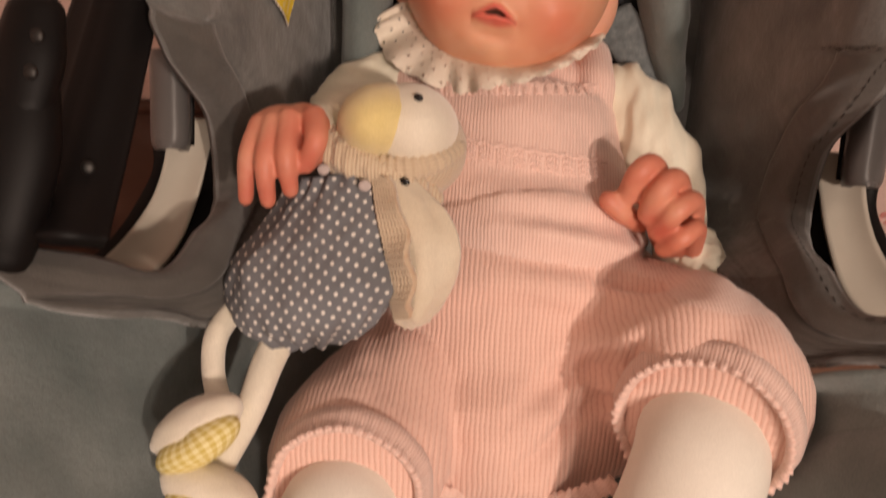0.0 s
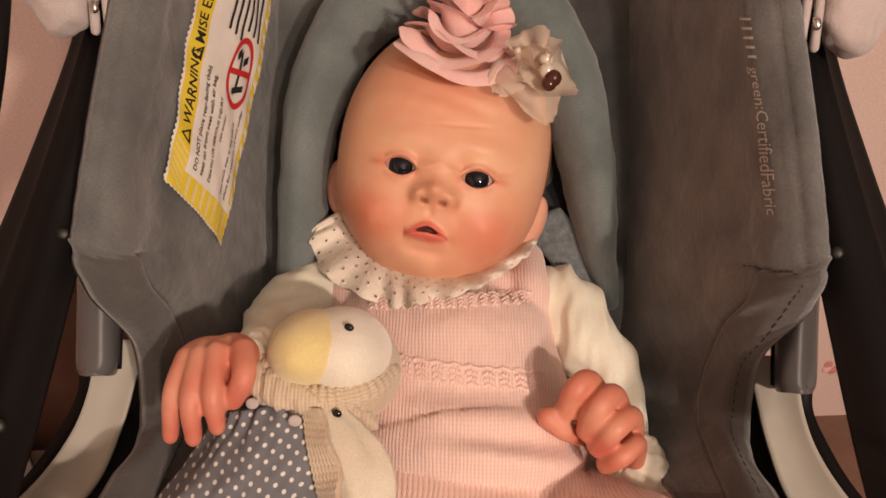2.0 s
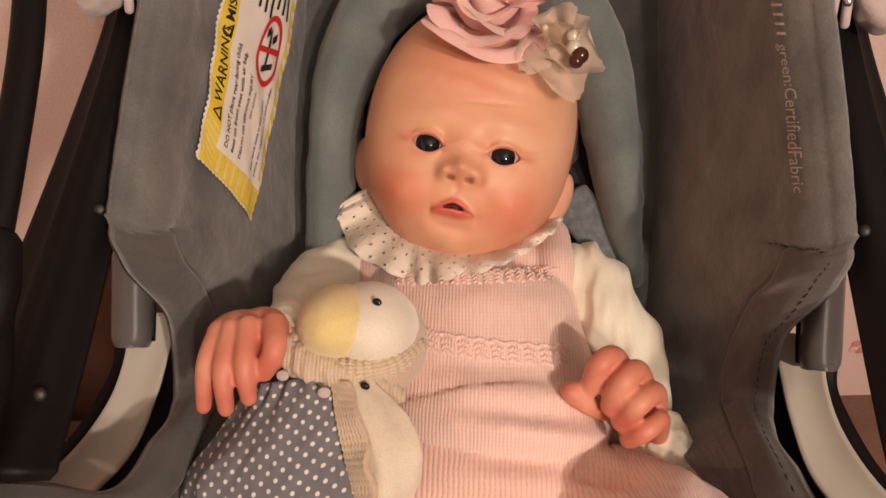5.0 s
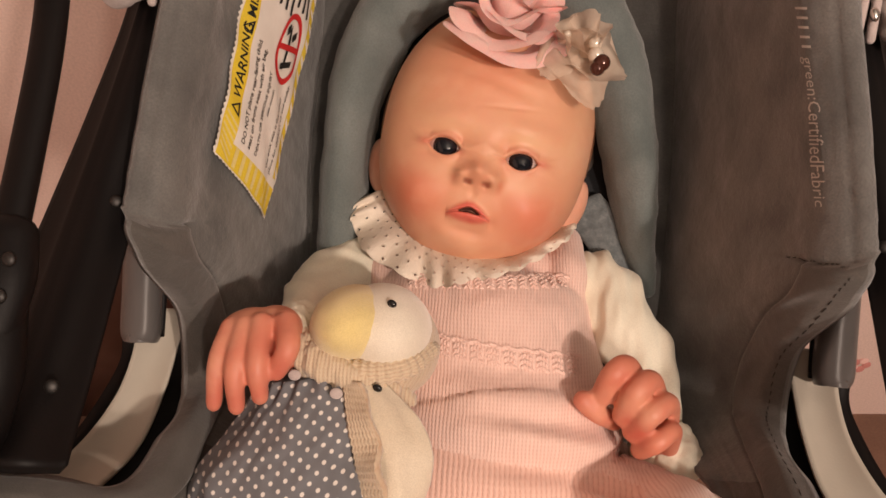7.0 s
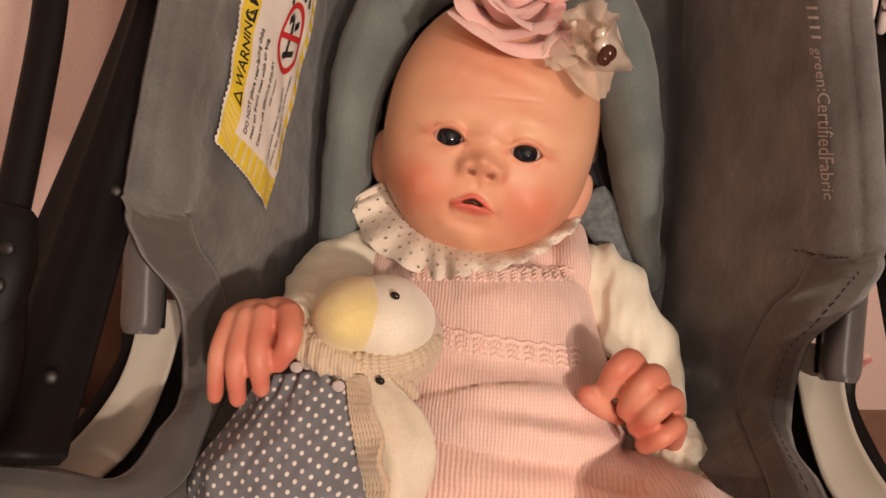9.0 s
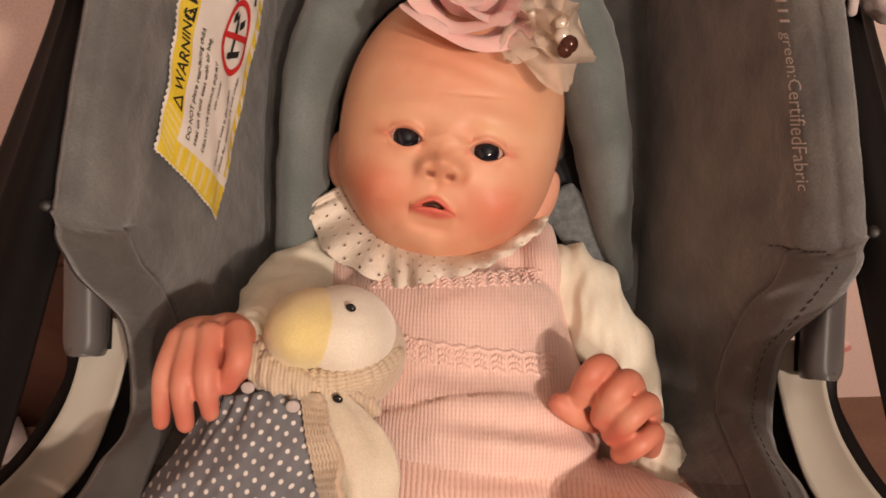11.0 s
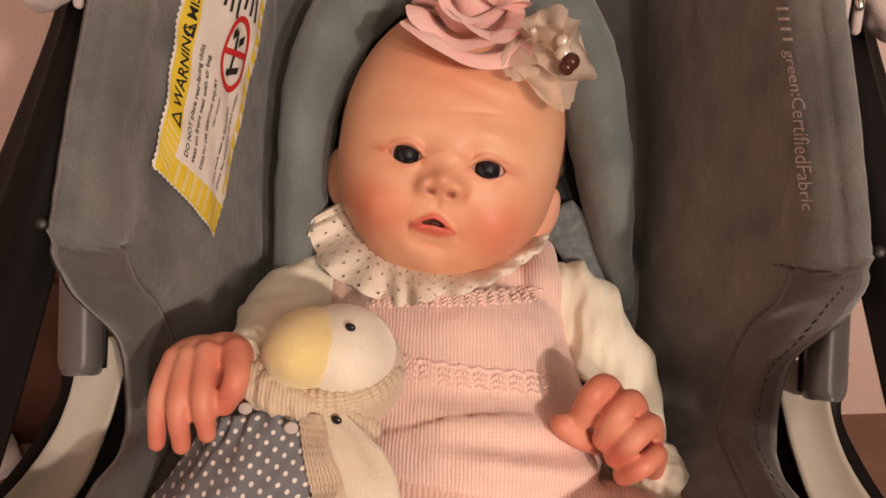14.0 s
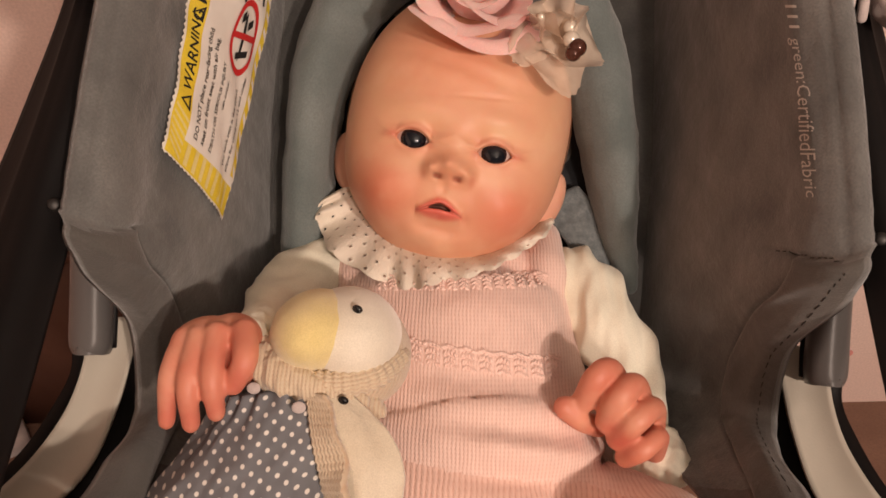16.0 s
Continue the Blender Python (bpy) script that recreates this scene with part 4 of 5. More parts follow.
    me = bpy.data.meshes.new("fists")
    got.to_mesh(me)
    got.free()
    tips = ((-0.1236, -0.0824, -0.3706), (-0.1124, -0.0826, -0.3679), (-0.1009, -0.0769, -0.3653), (-0.0942, -0.0645, -0.3653), (0.0497, -0.0761, -0.4147), (0.0619, -0.0730, -0.4147), (0.0721, -0.0833, -0.4103), (0.0775, -0.0905, -0.4103))
    colours += [np.array((0.5, 0.4, 0.4))] * (len(bm.verts) - len(colours))
    for v in me.vertices:
        n = max(0, 0.5 + 0.5 * noise.noise(v.co * 90))
        red = max(math.exp(-((v.co - Vector(c)).length / 0.0075) ** 2) for c in tips)
        k = min(0.95, 0.45 * n + 0.7 * red)
        # red tips are paint; the last factor puts the left hand's shade into both fists
        colours.append((np.array((0.74, 0.32, 0.235)) * (1 - k) + np.array((0.64, 0.17, 0.13)) * k) * np.array((0.86, 0.74, 0.66)))
    bm.from_mesh(me)
    # stockinged knees
    for path, radii in (([(0.0933, -0.1725, -0.4059), (0.0933, -0.1791, -0.3565), (0.0870, -0.2026, -0.3441), (0.0711, -0.2560, -0.3529)], (128, 147, 150, 140)),
                        ([(-0.0594, -0.2142, -0.3971), (-0.0691, -0.2216, -0.3494), (-0.0711, -0.2350, -0.3397), (-0.0784, -0.2778, -0.3529)], (115, 136, 140, 125))):
        tube(bm, path, [0.0002 * r for r in radii], 40, 32, mat=3)
    bm.transform(SEAT)
    bmesh.ops.recalc_face_normals(bm, faces=bm.faces)
    colours += [np.array((0.7, 0.6, 0.5))] * (len(bm.verts) - len(colours))
    layer = bm.verts.layers.float_color["paint"]
    for v, c in zip(bm.verts, colours):
        v[layer] = (c[0], c[1], c[2], 1)
    for f in bm.faces:
        f.smooth = True
    me = bpy.data.meshes.new("doll")
    bm.to_mesh(me)
    bm.free()
    return me


tagged(finish("doll", doll_mesh(), (SKIN, EYE_GLASS, EYE_WHITE, TIGHTS)), "bald vinyl doll with dark glass eyes, seated in the car seat", "doll")

# ---- cream blouse ----
def wrinkle(scale, amount, stretch=(1, 1, 1)):
    def move(p, n):
        q = Vector((p.x * stretch[0], p.y * stretch[1], p.z * stretch[2]))
        return n * amount * (noise.noise(q * scale) + 0.5 * noise.noise(q * scale * 2.3))
    return move


blouse = empty("blouse", "cream long-sleeved blouse with eyelet lace collar, worn by the doll", "blouse", seat_point((0, -0.03, -0.53)))
bm = bmesh.new()
tube(bm, [(0.0533, -0.0177, -0.5312), (0.0717, -0.0226, -0.5188), (0.0853, -0.0460, -0.4985), (0.0967, -0.0678, -0.4853), (0.0996, -0.0885, -0.4721), (0.0997, -0.1110, -0.4588)], [0.0003 * r for r in (64, 70, 70, 62, 54, 46)], 50, 24)
part("sleeve", fused(bm, 0.0018, 4, wrinkle(48, 0.0046, (1.7, 0.55, 0.5))), BLOUSE, blouse)
bm = bmesh.new()
tube(bm, [(-0.0737, -0.0169, -0.5100), (-0.0901, -0.0263, -0.4976), (-0.1033, -0.0405, -0.4765), (-0.0994, -0.0516, -0.4324), (-0.0993, -0.0515, -0.4076)], [0.0003 * r for r in (60, 62, 52, 40, 36)], 50, 24)
part("sleeve", fused(bm, 0.0018, 4, wrinkle(60, 0.0032, (0.6, 1.4, 0.5))), BLOUSE, blouse)
inner = glide([(-0.0570, 0.0370, -0.5200), (-0.0565, 0.0180, -0.5080), (-0.0450, 0.0040, -0.4930), (-0.0260, -0.0060, -0.4790), (-0.0059, -0.0090, -0.4745), (0.0152, -0.0060, -0.4790), (0.0358, 0.0065, -0.4930), (0.0499, 0.0172, -0.5206)], 160)
outer = glide([(-0.0833, 0.0205, -0.5074), (-0.0833, 0.0075, -0.4985), (-0.0686, -0.0107, -0.4809), (-0.0323, -0.0247, -0.4560), (-0.0149, -0.0222, -0.4525), (0.0053, -0.0175, -0.4550), (0.0295, -0.0065, -0.4670), (0.0476, 0.0065, -0.4880), (0.0551, 0.0150, -0.5080)], 160)
g = []
for k in np.linspace(0, 1, 14):
    row = []
    for i in range(160):
        p = inner[i] * (1 - k) + outer[i] * k
        ruffle = k * (0.0036 * math.sin(i * 0.42 + 1.5 * math.sin(i * 0.11)) + 0.0036 * math.sin(i * 0.19))
        scallop = 0.0018 * abs(math.sin(i * 0.33)) * (1 if k == 1 else 0)
        row.append(p + np.array((0, -scallop, ruffle + 0.004 * math.sin(math.pi * k))))
    g.append(row)
bm = bmesh.new()
grid(bm, np.array(g))
part("lace_collar", bm, LACE, blouse, "ruffled cream eyelet lace collar")
# cuffs
for path, r in (([(0.1078, -0.1062, -0.4588), (0.1103, -0.1129, -0.4518)], 48), ([(-0.0955, -0.0457, -0.4165), (-0.0969, -0.0513, -0.4015)], 36)):
    bm = bmesh.new()
    tube(bm, path, [0.0003 * r] * 2, 8, 24)
    part("cuff", fused(bm, 0.0016, 3, wrinkle(160, 0.0016)), BLOUSE, blouse)

# ---- pink knitted romper ----
def romper_mesh():
    bm = bmesh.new()
    tube(bm, [(-0.0111, -0.0317, -0.5294), (-0.0095, -0.0497, -0.5206), (-0.0019, -0.0767, -0.5118), (0.0039, -0.1131, -0.5029), (0.0078, -0.1499, -0.4809), (0.0060, -0.1824, -0.4588), (0.0056, -0.2088, -0.4279)],
         [(0.0587, 0.050), (0.0741, 0.070), (0.0763, 0.081), (0.0826, 0.090), (0.0830, 0.091), (0.0753, 0.080), (0.0513, 0.055)], 60, 40)
    tube(bm, [(0.0431, -0.1601, -0.4676), (0.0833, -0.1577, -0.4235), (0.1009, -0.1627, -0.3776), (0.0905, -0.1724, -0.3476)], [0.0003 * r for r in (170, 160, 156, 126)], 40, 40, round_ends=False)
    tube(bm, [(-0.0191, -0.1833, -0.4676), (-0.0538, -0.1969, -0.4191), (-0.0665, -0.2085, -0.3750), (-0.0679, -0.2134, -0.3441)], [0.0003 * r for r in (150, 145, 147, 118)], 40, 40, round_ends=False)
    # cloth stretched between the legs
    egg(bm, (0.0125, -0.1943, -0.4297), (0.0880, 0.0486, 0.038), nu=64, nv=40)
    # yoke under the collar
    egg(bm, (-0.006, -0.018, -0.516), (0.056, 0.026, 0.032), nu=48, nv=30)
    # shoulder straps
    tube(bm, [(0.0480, -0.0350, -0.5029), (0.0502, -0.0160, -0.5003), (0.0498, 0.0030, -0.5276)], [0.0004 * 30] * 3, 16, 16)
    tube(bm, [(-0.0595, -0.0296, -0.4985), (-0.0634, -0.0151, -0.5003), (-0.0688, -0.0008, -0.5294)], [0.0004 * 26] * 3, 16, 16)
    folds = (  # middle, half length, slope, width, height
        ((0.0243, -0.0823, -0.4412), 0.050, -0.10, 0.0050, 0.0042), ((0.0214, -0.0884, -0.4412), 0.050, -0.10, 0.0042, -0.0034), ((0.0448, -0.1025, -0.4324), 0.045, -0.22, 0.0050, 0.0070),
        ((0.0361, -0.1100, -0.4324), 0.060, -0.12, 0.0048, -0.0065), ((0.0271, -0.0362, -0.4500), 0.045, 0.05, 0.0060, 0.0020), ((0.0029, -0.0658, -0.4500), 0.04, -0.05, 0.0040, -0.0015),
        ((0.0701, -0.1146, -0.3794), 0.017, 0.22, 0.0026, -0.0120), ((0.0773, -0.1202, -0.3794), 0.035, -0.1, 0.0050, 0.0035), ((0.0690, -0.1350, -0.3706), 0.040, 0.55, 0.0060, 0.0065),
        ((0.0623, -0.1492, -0.3706), 0.040, 0.60, 0.0050, -0.0075), ((-0.0677, -0.1549, -0.3794), 0.025, -0.2, 0.0045, 0.0060), ((-0.0505, -0.1652, -0.3794), 0.035, -0.7, 0.0050, -0.0075),
        ((-0.0333, -0.1756, -0.3794), 0.032, -0.8, 0.0060, 0.0060), ((0.0396, -0.1877, -0.3794), 0.030, 0.9, 0.0050, -0.0065))

    def move(p, n):
        h = 0.0010 * noise.noise(p * 45) + 0.0005 * noise.noise(p * 110)
        for c, half, slope, width, high in folds:
            if n.z > 0:
                along = (p.x - c[0])
                off = p.y - c[1] - slope * along
                h += high * math.exp(-(off / (1.5 * width)) ** 2 - (along / half) ** 2)
        return n * h
    return fused(bm, 0.0020, 8, move)


romper = empty("knitted_romper", "pale pink knitted romper with scalloped hems, worn by the doll", "romper", seat_point((0.03, -0.10, -0.5)))
bm = romper_mesh()
skin_tree = BVHTree.FromBMesh(bm)
for f in bm.faces:
    q = f.calc_center_median()
    f.material_index = 1 if q.y < -0.1080 - 0.12 * q.x else 0
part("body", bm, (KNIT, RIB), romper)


def on_front(p):
    hit = skin_tree.ray_cast(Vector((p[0], p[1], -0.2)), Vector((0, 0, -1)))[0]
    return hit if hit else Vector(p)


# bands of raised openwork stitches: fans of slanted loops between two ridges
for a, b, fans, tall in (((-0.0245, -0.0514), (0.0540, -0.0592), 9, 0.0090), ((-0.0440, -0.0215), (0.0486, -0.0165), 15, 0.0055)):
    bm = bmesh.new()
    for i in range(fans * 5):
        f = i / (fans * 5 - 1)
        x, y = a[0] + (b[0] - a[0]) * f, a[1] + (b[1] - a[1]) * f + 0.0006 * math.sin(i * 1.26)
        slant = (i % 5 - 2) * 16
        for j, (dy, size) in enumerate(((0.0, 0.0011), (-0.36 * tall, 0.0010), (-0.70 * tall, 0.0010), (-tall, 0.0009))):
            if j in (1, 2) and i % 5 == 4:
                continue
            c = on_front((x + 0.0009 * (i % 5 - 2) * (0.3 - 0.35 * j) * 0.6, y + dy + 0.0005 * noise.noise((i * 0.7, j, 0)), -0.5))
            egg(bm, c + Vector((0, 0, 0.0001)), (size * 0.95, size * 1.5, size * 0.9), (0, 0, slant if j else 60), 8, 6)
    tagged(part("stitch_band", bm, KNIT, romper, "band of raised openwork stitches"), kind="stuff")
# scalloped hems
for c, axis, r in (((0.0905, -0.1724, -0.3476), Vector((0.0905, -0.1724, -0.3476)) - Vector((0.1015, -0.1637, -0.3724)), 0.0362), ((-0.0679, -0.2134, -0.3441), Vector((-0.0679, -0.2134, -0.3441)) - Vector((-0.0665, -0.2085, -0.3750)), 0.0338)):
    axis = axis.normalized()
    side = axis.cross(Vector((0, 0, 1))).normalized()
    top = side.cross(axis)
    g = []
    for out, along, scallop in ((0.0030, -0.013, 0), (0.0060, -0.010, 0), (0.0042, -0.004, 0), (0.0022, 0.0, 1), (0.0030, 0.0035, 2), (0.0010, 0.0045, 2), (-0.0012, 0.0020, 1), (-0.0020, -0.004, 0)):
        ring = []
        for i in range(216):
            a = 2 * math.pi * i / 216
            wave = 0.0007 * math.sin(i * 2 * math.pi / 4.5) * scallop
            sway = 0.0022 * noise.noise((math.cos(a) * 2.2, math.sin(a) * 2.2, c[0] * 50))
            ring.append(Vector(c) + (side * math.cos(a) + top * math.sin(a)) * (r + out + sway + 0.3 * wave) + axis * (along + wave + sway))
        g.append(ring)
    bm = bmesh.new()
    grid(bm, np.array(g), True)
    part("hem", bm, KNIT, romper, "scalloped crochet hem")

bm = bmesh.new()
for path in ([(-0.0360, -0.2270, -0.3830), (0.0000, -0.2330, -0.3900), (0.0330, -0.2290, -0.3860), (0.0580, -0.2110, -0.3700)],):
    rings = tube(bm, path, [(0.0050, 0.0022)] * 4, 90, 12)
    for i, ring in enumerate(rings):
        for v in ring:
            v.co += Vector((0, 0.0009 * math.sin(i * 1.5), 0.0009 * math.cos(i * 0.9)))
part("hem", bm, KNIT, romper, "scalloped crochet hem")

# ---- headband with cloth flowers ----
band = empty("flower_headband", "headband with pink cloth rose, beige tulle flower and pearls", "headband", seat_point((0.0188, 0.1199, -0.4588)))
bm = bmesh.new()
turn = Matrix.Rotation(TIP, 3, "Z")
ringpts = []
for a in np.linspace(-100, 100, 40):
    s, c = math.sin(radians(a)), math.cos(radians(a))
    ringpts.append([HEAD + turn @ Vector((s * 0.0655, c * 0.0800, 0.002 + w - 0.004 * abs(s))) * 0.995 for w in (-0.007, 0.0, 0.007)])
grid(bm, np.array(ringpts))
part("band", bm, TULLE, band, "beige stretch band")


def flower_ring(bm, base, axis, radius, height, waves, seed, flare):
    axis = Vector(axis).normalized()
    side = axis.cross(Vector((0.3, 0.2, 1))).normalized()
    top = side.cross(axis)
    g = []
    for k in np.linspace(0, 1, 8):
        ring = []
        for i in range(96):
            a = 2 * math.pi * i / 96
            w = math.sin(a * waves + seed) * 0.5 + 0.6 * noise.noise((math.cos(a) * 2, math.sin(a) * 2, seed))
            rr = radius * (0.45 + 0.55 * k ** 0.7) + k * k * flare * w
            curl = 0.0055 * max(0, k - 0.6) * 2.5
            ring.append(Vector(base) + (side * math.cos(a) + top * math.sin(a)) * (rr + curl) + axis * (height * k + k * flare * 0.9 * math.cos(a * waves * 0.7 + seed * 2) - curl * 1.2))
        g.append(ring)
    g = np.array(g)
    grid(bm, g, True)


rose_axis = (0.12, 0.86, 0.48)
for i in range(8):
    f = i / 7
    radius, height = 0.0300 - 0.022 * f, 0.010 + 0.020 * f
    base = Vector((0.0012, 0.1100, -0.4518)).lerp(Vector((0.0070, 0.1352, -0.4500)), f)
    bm = bmesh.new()
    flower_ring(bm, base, rose_axis, radius, height, 3 + i % 2, i * 1.7, 0.0068)
    part("rose_petals", bm, ROSE, band, "pink chiffon petals")
centre = Vector((0.0391, 0.1091, -0.4456))
rng = random.Random(4)
ways = ((0.80, -0.52, 0.25), (0.22, -0.95, 0.05), (-0.72, -0.50, 0.30), (-0.35, -0.70, 0.60), (0.45, 0.55, 0.65), (-0.55, 0.15, 0.80), (0.10, 0.30, 0.95), (0.75, 0.15, 0.60), (-0.15, -0.15, 0.98))
for i, way in enumerate(ways):
    d = Vector(way).normalized()
    side = d.cross(Vector((0.1, 0.2, 1))).normalized()
    up_ = side.cross(d)
    size = (0.032, 0.034, 0.027)[i] if i < 3 else rng.uniform(0.024, 0.030)
    g = []
    for k in np.linspace(0, 1, 16):
        row = []
        for s in np.linspace(-1, 1, 16):
            width = size * (0.12 + 0.32 * math.sin(math.pi * (0.04 + 0.80 * k)) + 0.03 * math.sin(11 * k + i * 2))
            reach = size * k * (1.05 - 0.24 * abs(s) ** 2 + 0.26 * s * math.cos(i * 2.1) + 0.05 * noise.noise((s * 5, i * 3.1, 0)))
            row.append(centre + d * reach + side * width * s + up_ * (0.004 * s * s * math.cos(i * 1.3) + 0.0018 * math.sin(6 * k + i + 3 * s) + 0.005 * k * k))
        g.append(row)
    bm = bmesh.new()
    grid(bm, np.array(g))
    part("tulle_petal", bm, TULLE, band, "frayed beige tulle petal")
for c, r, m in (((0.0495, 0.1022, -0.4324), 0.0042, BEADWHITE), ((0.0526, 0.0978, -0.4306), 0.0046, BEADBROWN), ((0.0506, 0.0948, -0.4306), 0.0040, BEADBROWN), ((0.0490, 0.1086, -0.4341), 0.0036, BEADWHITE), ((0.0336, 0.1115, -0.4279), 0.002, BEADWHITE)):
    bm = bmesh.new()
    egg(bm, c, (r, r, r), (0, 0, 0), 20, 14)
    part("pearl", bm, m, band, "glossy pearl bead")

# ---- plush bird in a dotted shirt ----
bird = empty("plush_bird", "plush bird with yellow beak and dotted shirt beside the doll", "soft toy", seat_point((-0.0740, -0.0859, -0.3882)))
bm = bmesh.new()
egg(bm, (-0.0530, -0.0560, -0.4218), (0.0303, 0.0283, 0.0365), (0, 0, -12), 48, 32, lambda d: 1 + 0.012 * noise.noise(d * 3))
head = part("hood", bm, OATMEAL, bird, "oatmeal knitted hood")
bm = bmesh.new()
egg(bm, (-0.0510, -0.0455, -0.4112), (0.0242, 0.0217, 0.0365), (0, 0, -20), 48, 32, lambda d: 1 + 0.01 * noise.noise(d * 4))
part("face", bm, PLUSH, head, "white velour face")
bm = bmesh.new()
egg(bm, (-0.0662, -0.0436, -0.4040), (0.0212, 0.0186, 0.0362), (0, 0, 20), 48, 32, lambda d: 1 + 0.02 * noise.noise(d * 2.5))
part("beak", bm, YELLOW, head, "yellow velour beak")
for c in ((-0.0458, -0.0316, -0.3825), (-0.0500, -0.0712, -0.3795)):
    bm = bmesh.new()
    egg(bm, c, (0.0024, 0.0018, 0.0010), (0, 0, -20), 16, 10)
    part("eye", bm, BEADBLACK, head, "black stitched eye")
bm = bmesh.new()
rings = tube(bm, [(-0.0850, -0.0544, -0.3960), (-0.0746, -0.0635, -0.3890), (-0.0563, -0.0655, -0.3855), (-0.0375, -0.0620, -0.3900), (-0.0262, -0.0545, -0.4080)], [(0.0050, 0.0042), (0.0058, 0.0046), (0.0060, 0.0046), (0.0056, 0.0044), (0.0040, 0.0034)], 110, 20)
bmesh.ops.recalc_face_normals(bm, faces=bm.faces)
bm.normal_update()
for i, ring in enumerate(rings):
    for v in ring:
        v.co += v.normal * 0.0006 * math.sin(i * 1.15)
part("hood_band", bm, OATMEAL, head, "ribbed oatmeal knit band")
# gathered collar
bm = bmesh.new()
tube(bm, [(-0.0936, -0.0521, -0.4015), (-0.0824, -0.0608, -0.3882), (-0.0661, -0.0669, -0.3865), (-0.0509, -0.0717, -0.3926), (-0.0387, -0.0795, -0.4059)], [(0.0003 * r, 0.008) for r in (24, 30, 26, 26, 18)], 50, 20)
part("neck", fused(bm, 0.0013, 3, wrinkle(170, 0.0022, (1.4, 0.5, 1))), OATMEAL, bird, "gathered oatmeal knit neck")


def shirt_mesh():
    line = glide([(-0.0835, -0.0699, -0.3988), (-0.0871, -0.0901, -0.3944), (-0.0938, -0.1097, -0.3856), (-0.0933, -0.1264, -0.3776), (-0.0907, -0.1397, -0.3750), (-0.0893, -0.1507, -0.3776)], 60)
    rad = glide([(0.0244, 0.016), (0.0329, 0.027), (0.0410, 0.033), (0.0405, 0.033), (0.0346, 0.028), (0.0180, 0.016)], 60)
    g, uv = [], []
    across = Vector((0.985, 0.17, 0.0)).normalized()
    for i, (p, r) in enumerate(zip(line, rad)):
        row, uvr = [], []
        for j in range(120):
            a = 2 * math.pi * j / 120
            gather = 0.0048 * math.sin(a * 17 + 2 * math.sin(a * 3)) * (max(0, i / 59 - 0.72) / 0.28 + max(0, 0.12 - i / 59) / 0.2)
            crease = 0.0032 * noise.noise((math.cos(a) * 2.5, math.sin(a) * 2.5, i * 0.07)) + 0.0016 * noise.noise((math.cos(a) * 7, math.sin(a) * 7, i * 0.2))
            k = gather + crease
            q = Vector(p) + across * math.cos(a) * (r[0] + k) + Vector((0, 0, 1)) * math.sin(a) * (r[1] + k)
            row.append(q)
            uvr.append((q.x * 0.97 + q.y * 0.24, q.y * 0.97 - q.x * 0.24))
        g.append(row)
        uv.append(uvr)
    bm = bmesh.new()
    grid(bm, np.array(g), True, np.array(uv), caps=True)
    return bm


part("shirt", shirt_mesh(), DOTTED, bird, "grey cotton shirt with white dots")
for c in ((-0.0892, -0.0676, -0.3794), (-0.0681, -0.0737, -0.3724)):
    bm = bmesh.new()
    egg(bm, c, (0.0031, 0.0026, 0.0008), (0, 0, 0), 16, 8)
    part("button", bm, CANOPY, bird, "pale flat button")
# wing: ribbed knit edge and plush face
bm = bmesh.new()
sheet(bm, [[(-0.0633, -0.0715, -0.3882), (-0.0564, -0.0708, -0.3838), (-0.0494, -0.0735, -0.3882)], [(-0.0593, -0.0874, -0.3794), (-0.0474, -0.0847, -0.3732), (-0.0369, -0.0818, -0.3847)], [(-0.0534, -0.1060, -0.3776), (-0.0401, -0.1011, -0.3688), (-0.0265, -0.0939, -0.3812)],
           [(-0.0515, -0.1252, -0.3776), (-0.0378, -0.1194, -0.3671), (-0.0251, -0.1103, -0.3812)], [(-0.0502, -0.1353, -0.3794), (-0.0401, -0.1326, -0.3706), (-0.0309, -0.1260, -0.3812)], [(-0.0459, -0.1407, -0.3829), (-0.0411, -0.1395, -0.3794), (-0.0382, -0.1373, -0.3829)]],
      30, 50, 0.004, lambda s, t: 0.0012 * noise.noise((s * 5, t * 9, 7)) + 0.0015 * math.sin(math.pi * s))
wing = part("wing", bm, BEIGE, bird, "beige plush wing")
bm = bmesh.new()
sheet(bm, [[(-0.0652, -0.0698, -0.3856), (-0.0573, -0.0690, -0.3794)], [(-0.0610, -0.0871, -0.3759), (-0.0489, -0.0853, -0.3706)], [(-0.0552, -0.1055, -0.3741), (-0.0437, -0.1021, -0.3653)], [(-0.0527, -0.1245, -0.3741), (-0.0414, -0.1218, -0.3644)], [(-0.0498, -0.1361, -0.3768), (-0.0431, -0.1343, -0.3688)]],
      16, 80, 0.004, lambda s, t: 0.0005 * math.sin(t * 150) + 0.0022 * math.sin(t * 21) * s)
part("wing_edge", bm, OATMEAL, wing, "ribbed oatmeal knit edge")
for path, r in (([(-0.1285, -0.1347, -0.3794), (-0.1353, -0.1474, -0.3662), (-0.1344, -0.1615, -0.3574), (-0.1275, -0.1749, -0.3459)], (30, 29, 27, 27)), ([(-0.1034, -0.1419, -0.3750), (-0.1093, -0.1583, -0.3618), (-0.1145, -0.1790, -0.3485), (-0.1259, -0.2036, -0.3397)], (40, 38, 34, 34))):
    bm = bmesh.new()
    tube(bm, path, [0.0002 * k for k in r], 40, 24)
    for v in bm.verts:
        v.co += v.co.normalized() * 0.001 * noise.noise(v.co * 120)
    part("leg", bm, PLUSH, bird, "cream plush leg")
